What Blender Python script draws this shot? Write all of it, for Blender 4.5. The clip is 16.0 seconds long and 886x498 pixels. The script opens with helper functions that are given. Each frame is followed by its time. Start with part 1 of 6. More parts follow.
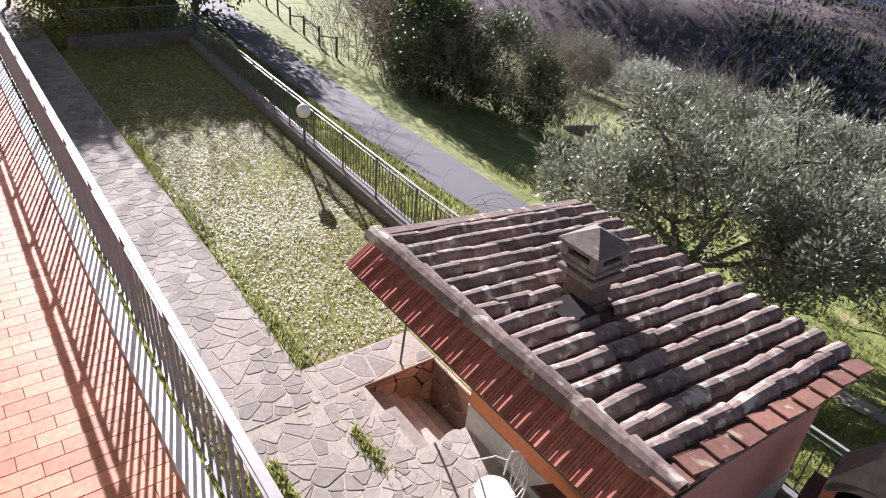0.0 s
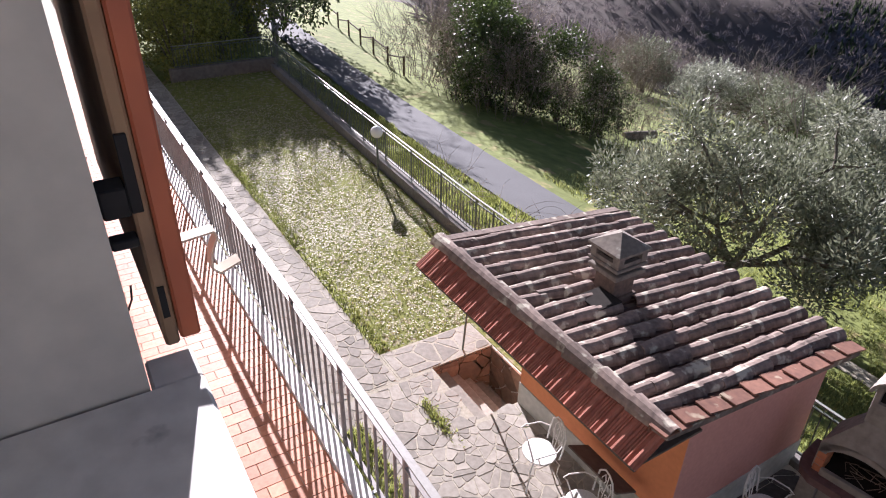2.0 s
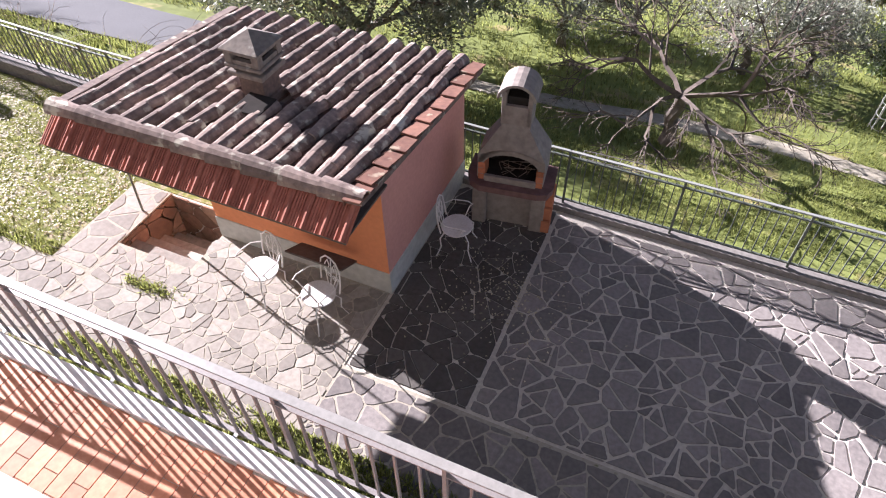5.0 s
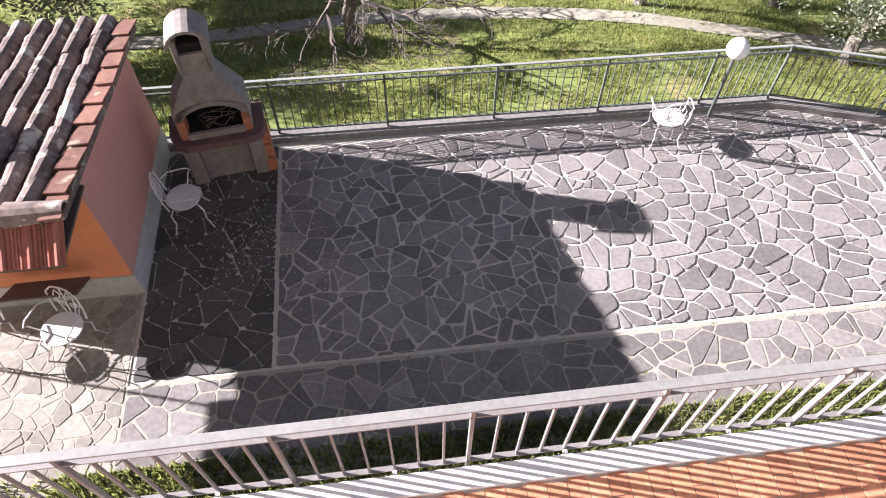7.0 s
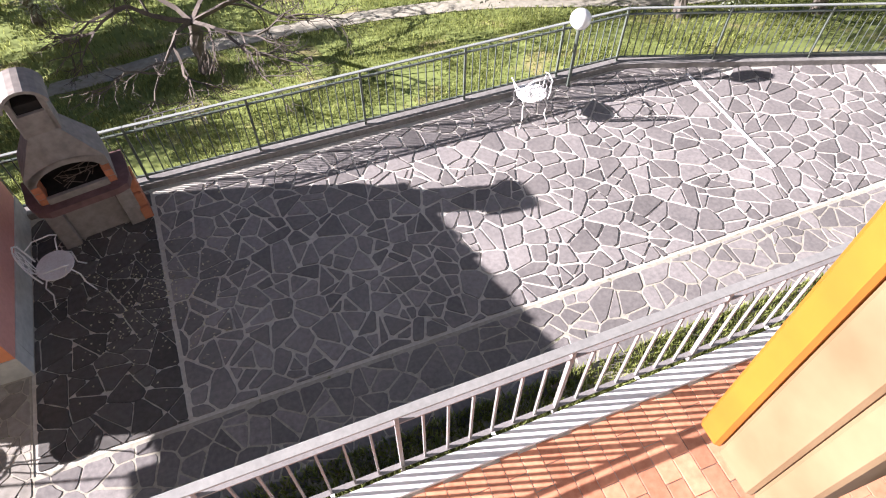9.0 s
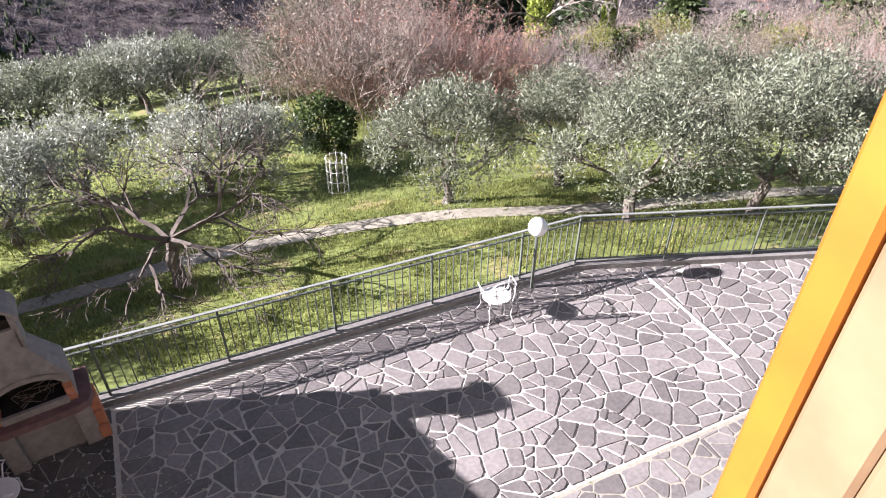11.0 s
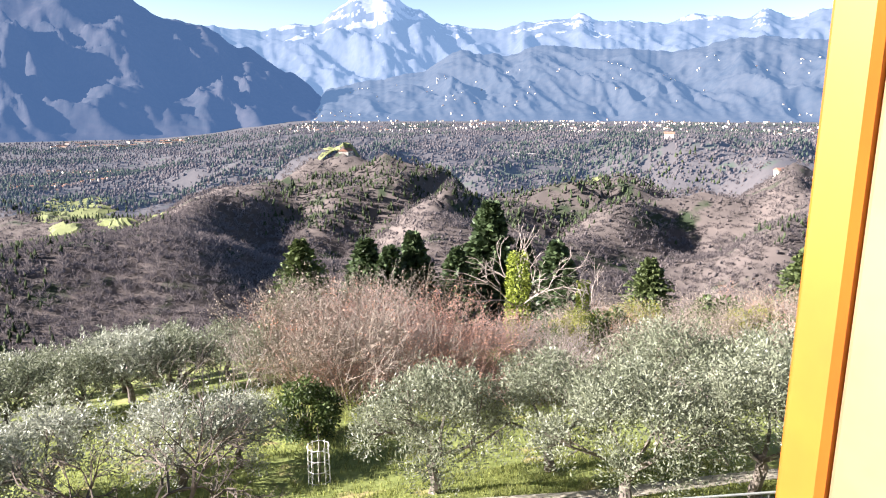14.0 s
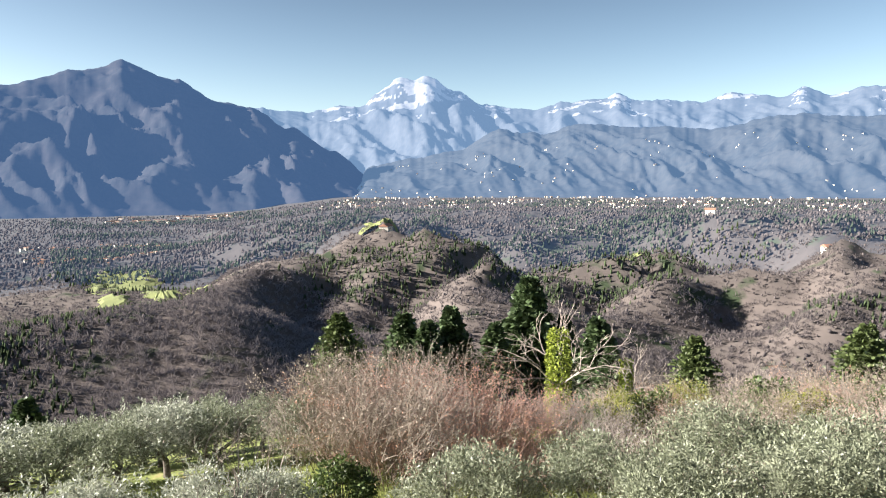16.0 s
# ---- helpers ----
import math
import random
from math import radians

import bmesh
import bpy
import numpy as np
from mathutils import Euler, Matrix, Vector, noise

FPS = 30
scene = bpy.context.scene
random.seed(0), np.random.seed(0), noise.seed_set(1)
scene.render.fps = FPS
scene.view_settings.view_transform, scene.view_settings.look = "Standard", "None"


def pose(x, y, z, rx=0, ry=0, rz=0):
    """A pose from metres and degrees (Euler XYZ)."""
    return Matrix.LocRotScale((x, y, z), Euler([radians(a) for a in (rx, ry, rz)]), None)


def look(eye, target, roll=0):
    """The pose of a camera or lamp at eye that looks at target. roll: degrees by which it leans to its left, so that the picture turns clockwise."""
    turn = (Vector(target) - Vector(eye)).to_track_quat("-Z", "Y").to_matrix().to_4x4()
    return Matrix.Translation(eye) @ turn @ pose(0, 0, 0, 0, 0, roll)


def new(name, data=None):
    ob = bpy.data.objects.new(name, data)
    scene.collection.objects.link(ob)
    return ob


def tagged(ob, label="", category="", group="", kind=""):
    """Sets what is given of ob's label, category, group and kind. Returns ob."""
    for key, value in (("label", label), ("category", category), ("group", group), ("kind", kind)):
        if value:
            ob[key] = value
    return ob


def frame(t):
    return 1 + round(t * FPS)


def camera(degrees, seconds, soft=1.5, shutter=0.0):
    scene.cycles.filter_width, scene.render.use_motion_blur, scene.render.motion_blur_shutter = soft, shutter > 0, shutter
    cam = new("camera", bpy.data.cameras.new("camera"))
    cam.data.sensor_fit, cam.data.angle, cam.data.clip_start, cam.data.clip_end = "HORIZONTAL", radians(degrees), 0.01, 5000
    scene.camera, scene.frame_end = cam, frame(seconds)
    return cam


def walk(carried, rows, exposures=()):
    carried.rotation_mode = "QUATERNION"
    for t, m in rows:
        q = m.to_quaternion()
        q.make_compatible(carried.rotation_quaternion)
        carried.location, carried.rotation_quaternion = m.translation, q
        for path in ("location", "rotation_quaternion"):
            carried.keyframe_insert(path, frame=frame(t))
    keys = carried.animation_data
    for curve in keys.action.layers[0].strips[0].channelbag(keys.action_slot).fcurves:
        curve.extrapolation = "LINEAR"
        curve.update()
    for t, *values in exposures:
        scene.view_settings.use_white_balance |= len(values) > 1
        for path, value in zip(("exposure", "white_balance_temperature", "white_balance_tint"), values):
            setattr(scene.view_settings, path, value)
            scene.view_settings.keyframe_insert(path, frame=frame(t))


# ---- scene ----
cam = camera(68.0, 16.0, soft=1.1)
PATH = [
    (0, (-0.362, 1.074, 6.091), (-1.711, 2.145, 5.073), 5.1),
    (0.5, (-0.036, 0.890, 6.307), (-1.434, 1.915, 5.310), 3.9),
    (1, (0.388, 0.658, 6.585), (-1.063, 1.632, 5.611), 2.6),
    (1.5, (0.791, 0.407, 6.889), (-0.691, 1.333, 5.917), 1.3),
    (2, (0.851, 0.386, 6.884), (-0.618, 1.289, 5.872), 0.9),
    (2.5, (0.902, 0.397, 6.871), (-0.485, 1.326, 5.771), 0.0),
    (3, (0.898, 0.409, 6.841), (-0.344, 1.429, 5.650), -0.6),
    (3.5, (0.926, 0.403, 6.846), (-0.156, 1.492, 5.564), -0.9),
    (4, (0.975, 0.384, 6.855), (0.053, 1.522, 5.493), -1.0),
    (4.5, (0.985, 0.392, 6.845), (0.226, 1.587, 5.433), -0.8),
    (5, (0.994, 0.396, 6.854), (0.425, 1.634, 5.390), -1.1),
    (5.2, (1.010, 0.415, 6.828), (0.517, 1.666, 5.348), -0.5),
    (7.3, (1.103, 0.424, 6.880), (1.325, 1.568, 5.255), 0.5),
    (7.5, (1.114, 0.419, 6.876), (1.372, 1.552, 5.248), 0.5),
    (8, (1.136, 0.417, 6.894), (1.470, 1.520, 5.259), 0.6),
    (8.2, (1.147, 0.415, 6.901), (1.505, 1.512, 5.267), 0.5),
    (10.3, (1.186, 0.376, 6.961), (1.773, 1.663, 5.547), 0.4),
    (10.5, (1.188, 0.373, 6.971), (1.806, 1.711, 5.619), 0.5),
    (11, (1.187, 0.366, 7.006), (1.865, 1.827, 5.821), 0.4),
    (11.5, (1.197, 0.358, 7.039), (1.936, 1.912, 6.021), 0.2),
    (12, (1.202, 0.348, 7.064), (1.985, 1.980, 6.212), 0.1),
    (12.5, (1.191, 0.336, 7.086), (2.005, 2.018, 6.372), 0.1),
    (13, (1.177, 0.328, 7.097), (2.016, 2.045, 6.506), 0.1),
    (13.5, (1.166, 0.322, 7.106), (2.021, 2.061, 6.611), 0.1),
    (14, (1.173, 0.328, 7.114), (2.036, 2.082, 6.692), -0.1),
    (14.5, (1.172, 0.338, 7.126), (2.027, 2.111, 6.774), -0.2),
    (15, (1.165, 0.352, 7.134), (2.005, 2.144, 6.846), -0.1),
    (15.5, (1.163, 0.372, 7.134), (1.974, 2.185, 6.899), -0.2),
    (16, (1.162, 0.390, 7.135), (1.935, 2.224, 6.938), -0.2),
]
walk(cam, [(t, look(eye, target, roll)) for t, eye, target, roll in PATH],
     exposures=[(0, 1.5, 5850, 23), (3, 1.6, 5850, 23), (5, 1.9, 5850, 23), (8, 2.05, 5900, 19), (11, 1.98, 5850, 22), (13.5, 2.3, 6150, 17), (14.5, 2.2, 6300, 14), (16, 1.95, 6400, 9)])

# ---- world and light ----
SUN_FROM = Vector((-2.35, 0.72, 1.0)).normalized()
world = bpy.data.worlds.new("sky")
scene.world = world
world.use_nodes = True
wn = world.node_tree.nodes
sky = wn.new("ShaderNodeTexSky")
sky.sky_type, sky.sun_disc = "NISHITA", False
sky.sun_elevation = math.asin(SUN_FROM.z)
sky.sun_rotation = math.atan2(SUN_FROM.x, SUN_FROM.y)
sky.altitude, sky.air_density, sky.dust_density = 400, 1.0, 1.2
# haze: the sky pales evenly towards the horizon
wl = world.node_tree.links
direction, height = wn.new("ShaderNodeTexCoord"), wn.new("ShaderNodeSeparateXYZ")
wl.new(direction.outputs["Generated"], height.inputs[0])
low = wn.new("ShaderNodeMapRange")
low.inputs["From Min"].default_value, low.inputs["From Max"].default_value = 0.0, 0.75
low.inputs["To Min"].default_value, low.inputs["To Max"].default_value = 1.0, 0.0
wl.new(height.outputs["Z"], low.inputs["Value"])
falloff = wn.new("ShaderNodeMath")
falloff.operation = "POWER"
falloff.inputs[1].default_value = 2.5
wl.new(low.outputs[0], falloff.inputs[0])
gain = wn.new("ShaderNodeMath")
gain.operation = "MULTIPLY_ADD"
gain.inputs[1].default_value, gain.inputs[2].default_value = 3.6, 1.0
wl.new(falloff.outputs[0], gain.inputs[0])
haze = wn.new("ShaderNodeVectorMath")
haze.operation = "SCALE"
wl.new(sky.outputs[0], haze.inputs[0])
wl.new(gain.outputs[0], haze.inputs["Scale"])
wl.new(haze.outputs[0], wn["Background"].inputs[0])
wn["Background"].inputs[1].default_value = 0.0165
sun_data = bpy.data.lights.new("sun", "SUN")
sun_data.energy, sun_data.angle, sun_data.color = 5.0, radians(0.5), (1.0, 0.94, 0.86)
sun = new("sun", sun_data)
sun.matrix_world = look(SUN_FROM * 60, (0, 0, 0))


# ---- small tools ----
def mat(name, base, dark=None, scale=8.0, rough=0.8, metal=0.0, bump=0.0, big=0.6, spots=None, spot_at=0.62, detail=6.0, rand=0.0, spec=0.3):
    """A material with grain at two scales, fine relief and, if given, spots of a third colour."""
    m = bpy.data.materials.new(name)
    m.use_nodes = True
    nt = m.node_tree
    bsdf = nt.nodes["Principled BSDF"]
    bsdf.inputs["Roughness"].default_value = rough
    bsdf.inputs["Metallic"].default_value = metal
    bsdf.inputs["Specular IOR Level"].default_value = spec
    dark = dark or tuple(c * 0.7 for c in base)
    geo = nt.nodes.new("ShaderNodeNewGeometry")
    def noise_tex(s, d, seed=0.0):
        n = nt.nodes.new("ShaderNodeTexNoise")
        n.inputs["Scale"].default_value, n.inputs["Detail"].default_value = s, d
        nt.links.new(geo.outputs["Position"], n.inputs["Vector"])
        return n
    fine, wide = noise_tex(scale, detail), noise_tex(big, 3.0)
    mix = nt.nodes.new("ShaderNodeMix")
    mix.data_type = "RGBA"
    mix.inputs["A"].default_value, mix.inputs["B"].default_value = (*dark, 1), (*base, 1)
    add = nt.nodes.new("ShaderNodeMath")
    add.operation = "MULTIPLY_ADD"
    nt.links.new(wide.outputs["Fac"], add.inputs[0])
    add.inputs[1].default_value = 0.7
    nt.links.new(fine.outputs["Fac"], add.inputs[2])
    ramp = nt.nodes.new("ShaderNodeMapRange")
    ramp.inputs["From Min"].default_value, ramp.inputs["From Max"].default_value = 0.55, 1.15
    nt.links.new(add.outputs[0], ramp.inputs["Value"])
    nt.links.new(ramp.outputs[0], mix.inputs["Factor"])
    colour = mix.outputs["Result"]
    if spots:
        sp = noise_tex(scale * 0.45, 8.0)
        r2 = nt.nodes.new("ShaderNodeMapRange")
        r2.inputs["From Min"].default_value, r2.inputs["From Max"].default_value = spot_at, spot_at + 0.08
        nt.links.new(sp.outputs["Fac"], r2.inputs["Value"])
        m2 = nt.nodes.new("ShaderNodeMix")
        m2.data_type = "RGBA"
        nt.links.new(r2.outputs[0], m2.inputs["Factor"])
        nt.links.new(colour, m2.inputs["A"])
        m2.inputs["B"].default_value = (*spots, 1)
        colour = m2.outputs["Result"]
    if rand:
        oi = nt.nodes.new("ShaderNodeObjectInfo")
        sumr = nt.nodes.new("ShaderNodeMath")
        sumr.operation = "ADD"
        nt.links.new(oi.outputs["Random"], sumr.inputs[0])
        nt.links.new(geo.outputs["Random Per Island"], sumr.inputs[1])
        fr = nt.nodes.new("ShaderNodeMath")
        fr.operation = "FRACT"
        nt.links.new(sumr.outputs[0], fr.inputs[0])
        mr = nt.nodes.new("ShaderNodeMapRange")
        mr.inputs["To Min"].default_value, mr.inputs["To Max"].default_value = 1 - rand, 1 + rand
        nt.links.new(fr.outputs[0], mr.inputs["Value"])
        hsv = nt.nodes.new("ShaderNodeHueSaturation")
        nt.links.new(colour, hsv.inputs["Color"])
        nt.links.new(mr.outputs[0], hsv.inputs["Value"])
        colour = hsv.outputs[0]
    nt.links.new(colour, bsdf.inputs["Base Color"])
    if bump:
        bp = nt.nodes.new("ShaderNodeBump")
        bp.inputs["Strength"].default_value, bp.inputs["Distance"].default_value = min(1.0, bump * 20), bump
        nt.links.new(fine.outputs["Fac"], bp.inputs["Height"])
        nt.links.new(bp.outputs[0], bsdf.inputs["Normal"])
    return m


def mesh_of(name, bm, material):
    me = bpy.data.meshes.new(name)
    bm.to_mesh(me)
    bm.free()
    me.materials.append(material)
    return me


def raw_mesh(name, verts, faces, material):
    me = bpy.data.meshes.new(name)
    me.from_pydata(verts, [], faces)
    me.materials.append(material)
    return me


def part(name, bm, material, parent=None, label=""):
    me = bm if isinstance(bm, bpy.types.Mesh) else mesh_of(name, bm, material)
    ob = new(name, me)
    ob.parent = parent
    return tagged(ob, label)


def thing(name, label, category, group="", kind="", m=None):
    ob = new(name)
    ob.empty_display_size = 0.1
    if m is not None:
        ob.matrix_world = m
    return tagged(ob, label, category, group, kind)


def box(bm, x0, y0, z0, x1, y1, z1, bevel=0.0, m=None):
    mid = ((x0 + x1) / 2, (y0 + y1) / 2, (z0 + z1) / 2)
    mm = Matrix.Translation(mid) @ Matrix.Diagonal((abs(x1 - x0), abs(y1 - y0), abs(z1 - z0), 1))
    got = bmesh.ops.create_cube(bm, size=1, matrix=(m @ mm) if m is not None else mm)
    if bevel:
        edges = list({e for v in got["verts"] for e in v.link_edges})
        bmesh.ops.bevel(bm, geom=edges, offset=bevel, segments=1, affect="EDGES")
    return bm


def tube(bm, points, radius, sides=6, taper=None):
    """A round bar along points; taper: a radius for each point."""
    rings, up = [], Vector((0.13, 0.2, 1)).normalized()
    pts = [Vector(p) for p in points]
    for i, p in enumerate(pts):
        d = (pts[min(i + 1, len(pts) - 1)] - pts[max(i - 1, 0)]).normalized()
        a = d.cross(up)
        a = a.normalized() if a.length > 0.05 else d.cross(Vector((1, 0, 0))).normalized()
        b = d.cross(a)
        r = taper[i] if taper else radius
        rings.append([bm.verts.new(p + r * (math.cos(k * math.tau / sides) * a + math.sin(k * math.tau / sides) * b)) for k in range(sides)])
    for r0, r1 in zip(rings, rings[1:]):
        for k in range(sides):
            bm.faces.new((r0[k], r0[(k + 1) % sides], r1[(k + 1) % sides], r1[k]))
    bm.faces.new(rings[0][::-1])
    bm.faces.new(rings[-1])
    return bm


def bar(bm, a, b, w, h):
    """A square bar from a to b, w wide and h high."""
    a, b = Vector(a), Vector(b)
    d = (b - a).normalized()
    side = d.cross(Vector((0, 0, 1)))
    side = side.normalized() if side.length > 1e-3 else Vector((1, 0, 0))
    up = side.cross(d)
    vs = [bm.verts.new(p + side * sx * w / 2 + up * sz * h / 2) for p in (a, b) for sx, sz in ((-1, -1), (1, -1), (1, 1), (-1, 1))]
    for f in ((0, 1, 2, 3), (7, 6, 5, 4), (0, 4, 5, 1), (1, 5, 6, 2), (2, 6, 7, 3), (3, 7, 4, 0)):
        bm.faces.new([vs[i] for i in f])
    return bm


def sphere(bm, at, r, seg=20, rings=12):
    bmesh.ops.create_uvsphere(bm, u_segments=seg, v_segments=rings, radius=r, matrix=Matrix.Translation(at))
    return bm


def smooth(ob):
    for p in ob.data.polygons:
        p.use_smooth = True
    return ob


def rnd(a, b):
    return random.uniform(a, b)


# ---- materials ----
M_ground = mat("meadow", (0.26, 0.30, 0.085), (0.13, 0.155, 0.042), scale=2.2, big=0.12, bump=0.05, spots=(0.34, 0.29, 0.13), spot_at=0.58, rough=0.95)
M_lawn = mat("lawn", (0.25, 0.26, 0.07), (0.13, 0.15, 0.035), scale=14, big=0.5, bump=0.03, spots=(0.32, 0.29, 0.18), spot_at=0.52, rough=0.95)
M_asphalt = mat("asphalt", (0.17, 0.17, 0.18), (0.12, 0.12, 0.125), scale=30, big=0.7, bump=0.006, rough=0.9)
M_gravel = mat("gravel", (0.44, 0.40, 0.32), (0.28, 0.25, 0.19), scale=9, big=0.5, bump=0.03, rough=0.95, spots=(0.12, 0.14, 0.05), spot_at=0.62)
M_mortar = mat("mortar", (0.70, 0.65, 0.57), (0.46, 0.425, 0.37), scale=22, big=0.9, bump=0.01, rough=0.95)
M_stone = mat("paving stone", (0.30, 0.268, 0.25), (0.165, 0.148, 0.142), scale=18, big=1.2, bump=0.012, rough=0.85, rand=0.28)
# damp stones, their base colour also lowered to deepen the hut's shade
M_darkstone = mat("damp paving stone darkened for shade", (0.14, 0.125, 0.114), (0.075, 0.067, 0.06), scale=16, big=1.2, bump=0.012, rough=0.8, rand=0.25)
M_pathstone = mat("pale paving stone", (0.40, 0.362, 0.315), (0.25, 0.222, 0.19), scale=14, big=1.0, bump=0.012, rough=0.85, rand=0.24)
M_pathmortar = mat("weathered joint mortar", (0.50, 0.45, 0.37), (0.31, 0.28, 0.22), scale=20, big=0.9, bump=0.01, rough=0.95, spots=(0.16, 0.17, 0.08), spot_at=0.64)
M_kerb = mat("dirty kerb concrete", (0.30, 0.28, 0.26), (0.17, 0.155, 0.145), scale=14, big=1.1, bump=0.008, rough=0.9)
M_concrete = mat("concrete", (0.46, 0.44, 0.42), (0.30, 0.28, 0.27), scale=16, big=1.5, bump=0.006, rough=0.9)
M_wallpaint = mat("house render", (0.50, 0.475, 0.435), (0.38, 0.36, 0.335), scale=20, big=1.0, bump=0.004, rough=0.92)
M_orange = mat("orange render", (0.78, 0.30, 0.14), (0.68, 0.25, 0.12), scale=18, big=1.3, bump=0.004, rough=0.92)
M_pink = mat("faded pink render", (0.72, 0.36, 0.30), (0.62, 0.30, 0.25), scale=18, big=1.1, bump=0.004, rough=0.92)
M_plinth = mat("white plinth", (0.62, 0.60, 0.56), (0.42, 0.41, 0.38), scale=10, big=1.4, bump=0.004, rough=0.92)
M_rail = mat("grey painted steel", (0.28, 0.255, 0.245), (0.19, 0.172, 0.165), scale=40, big=3, rough=0.5, spec=0.5)
M_darkrail = mat("dark green painted steel", (0.15, 0.17, 0.14), (0.08, 0.09, 0.075), scale=40, big=3, rough=0.45, spec=0.5)
M_tile = mat("terracotta floor tile", (0.62, 0.29, 0.17), (0.46, 0.17, 0.09), scale=25, big=2.0, bump=0.002, rough=0.55, rand=0.24, spec=0.35)
M_grout = mat("tile grout", (0.60, 0.55, 0.48), scale=30, rough=0.95)
M_coppo = mat("weathered clay tile", (0.32, 0.245, 0.21), (0.12, 0.09, 0.08), scale=13, big=2.4, bump=0.01, rough=0.95, spots=(0.50, 0.46, 0.38), spot_at=0.57, rand=0.3)
M_redtile = mat("red clay tile", (0.43, 0.17, 0.12), (0.29, 0.105, 0.075), scale=14, big=3, bump=0.004, rough=0.85, rand=0.18)
M_white = mat("white painted iron", (0.82, 0.80, 0.78), (0.66, 0.62, 0.58), scale=40, big=6, rough=0.4, spec=0.5)
M_hill = mat("wooded hillside", (0.16, 0.13, 0.118), (0.095, 0.08, 0.074), scale=0.09, big=0.008, bump=0.0, rough=1.0, spots=(0.045, 0.062, 0.032), spot_at=0.58)
M_hillfar = mat("wooded hillside with haze glow", (0.095, 0.083, 0.079), (0.06, 0.054, 0.052), scale=0.09, big=0.006, bump=0.0, rough=1.0, spots=(0.06, 0.075, 0.05), spot_at=0.58)
# blue emission stands in for the haze over the far ground
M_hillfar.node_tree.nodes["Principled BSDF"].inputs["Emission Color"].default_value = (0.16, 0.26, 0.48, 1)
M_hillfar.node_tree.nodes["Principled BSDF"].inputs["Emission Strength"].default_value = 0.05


# ---- lie of the land ----
def edge_y(x):
    """The outer edge of the terrace."""
    if x < -2.4:
        return 7.35 + max(0.0, -x - 9) * 0.06
    return 7.72 if x < 7.05 else 7.72 - 0.36 * (x - 7.05)


def smoothstep(a, b, v):
    t = min(1.0, max(0.0, (v - a) / (b - a)))
    return t * t * (3 - 2 * t)


def land(x, y):
    """Height of the open ground."""
    d = y - (edge_y(x) if x < 12 else max(-30.0, 5.9 - 0.36 * (x - 12)))
    if d < -0.5:
        return -1.45 if x > -24.2 else -0.42
    d = max(0.0, d)
    z = -0.42 - 0.23 * min(d, 26) + 0.25 * noise.noise((x * 0.09, y * 0.09, 3.0)) * min(1, d / 5)
    far = max(0.0, d - 26)
    z -= 0.34 * min(far, 200)
    r = math.hypot(x, y)
    if r > 200:
        az = math.degrees(math.atan2(x, y))
        east = smoothstep(2, 16, az)
        floor_z = -78 + 34 * east * smoothstep(350, 1250, r) + 13 * east * smoothstep(1250, 1800, r) + 10 * (1 - east) * smoothstep(600, 1800, r)
        u, w = x * 0.93 + y * 0.36, y * 0.93 - x * 0.36
        n = 1.0 - 2.2 * abs(noise.fractal((u * 0.0040, w * 0.0052, 1.7), 0.9, 2.2, 3)) + 0.35 * noise.fractal((x * 0.014, y * 0.014, 5.1), 0.8, 2.1, 3)
        amp = 34 * smoothstep(220, 420, r) * (1 - 0.6 * smoothstep(560, 1050, r)) * (1 - 0.9 * smoothstep(1050, 1350, r)) * (0.25 + 0.75 * smoothstep(-2, 9, az))
        k = smoothstep(200, 330, r)
        z = z * (1 - k) + (floor_z + amp * n) * k
        z += 22 * (1 - smoothstep(2, 12, az)) * math.exp(-((r - 330) / 55) ** 2) + 10 * smoothstep(4, 14, az) * math.exp(-((r - 640) / 90) ** 2)
    if y > 60:
        z += 18 * math.exp(-((x + 225) / 80) ** 2) * smoothstep(60, 230, y) * (1 - smoothstep(420, 700, y))
    return z


def build_ground():
    verts, faces, nseg = [(0, 8, land(0, 8))], [], 400
    radii = [0.7 * 1.052 ** i for i in range(178)]
    radii = [r for r in radii if r < 4900]
    for r in radii:
        for k in range(nseg):
            a = k * math.tau / nseg
            x, y = r * math.sin(a), 8 + r * math.cos(a)
            verts.append((x, y, land(x, y)))
    for k in range(nseg):
        faces.append((0, 1 + (k + 1) % nseg, 1 + k))
    for i in range(len(radii) - 1):
        for k in range(nseg):
            a, b = 1 + i * nseg + k, 1 + i * nseg + (k + 1) % nseg
            faces.append((a, b, b + nseg, a + nseg))
    me = raw_mesh("ground", verts, faces, M_ground)
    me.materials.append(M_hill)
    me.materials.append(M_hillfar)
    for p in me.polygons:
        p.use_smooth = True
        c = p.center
        # the farthest faces take the copy with the painted haze
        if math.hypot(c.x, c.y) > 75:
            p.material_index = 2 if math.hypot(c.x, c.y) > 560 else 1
    return tagged(new("ground", me), "grassy hillside falling away to a wooded valley", "ground", kind="structure")


ground = build_ground()


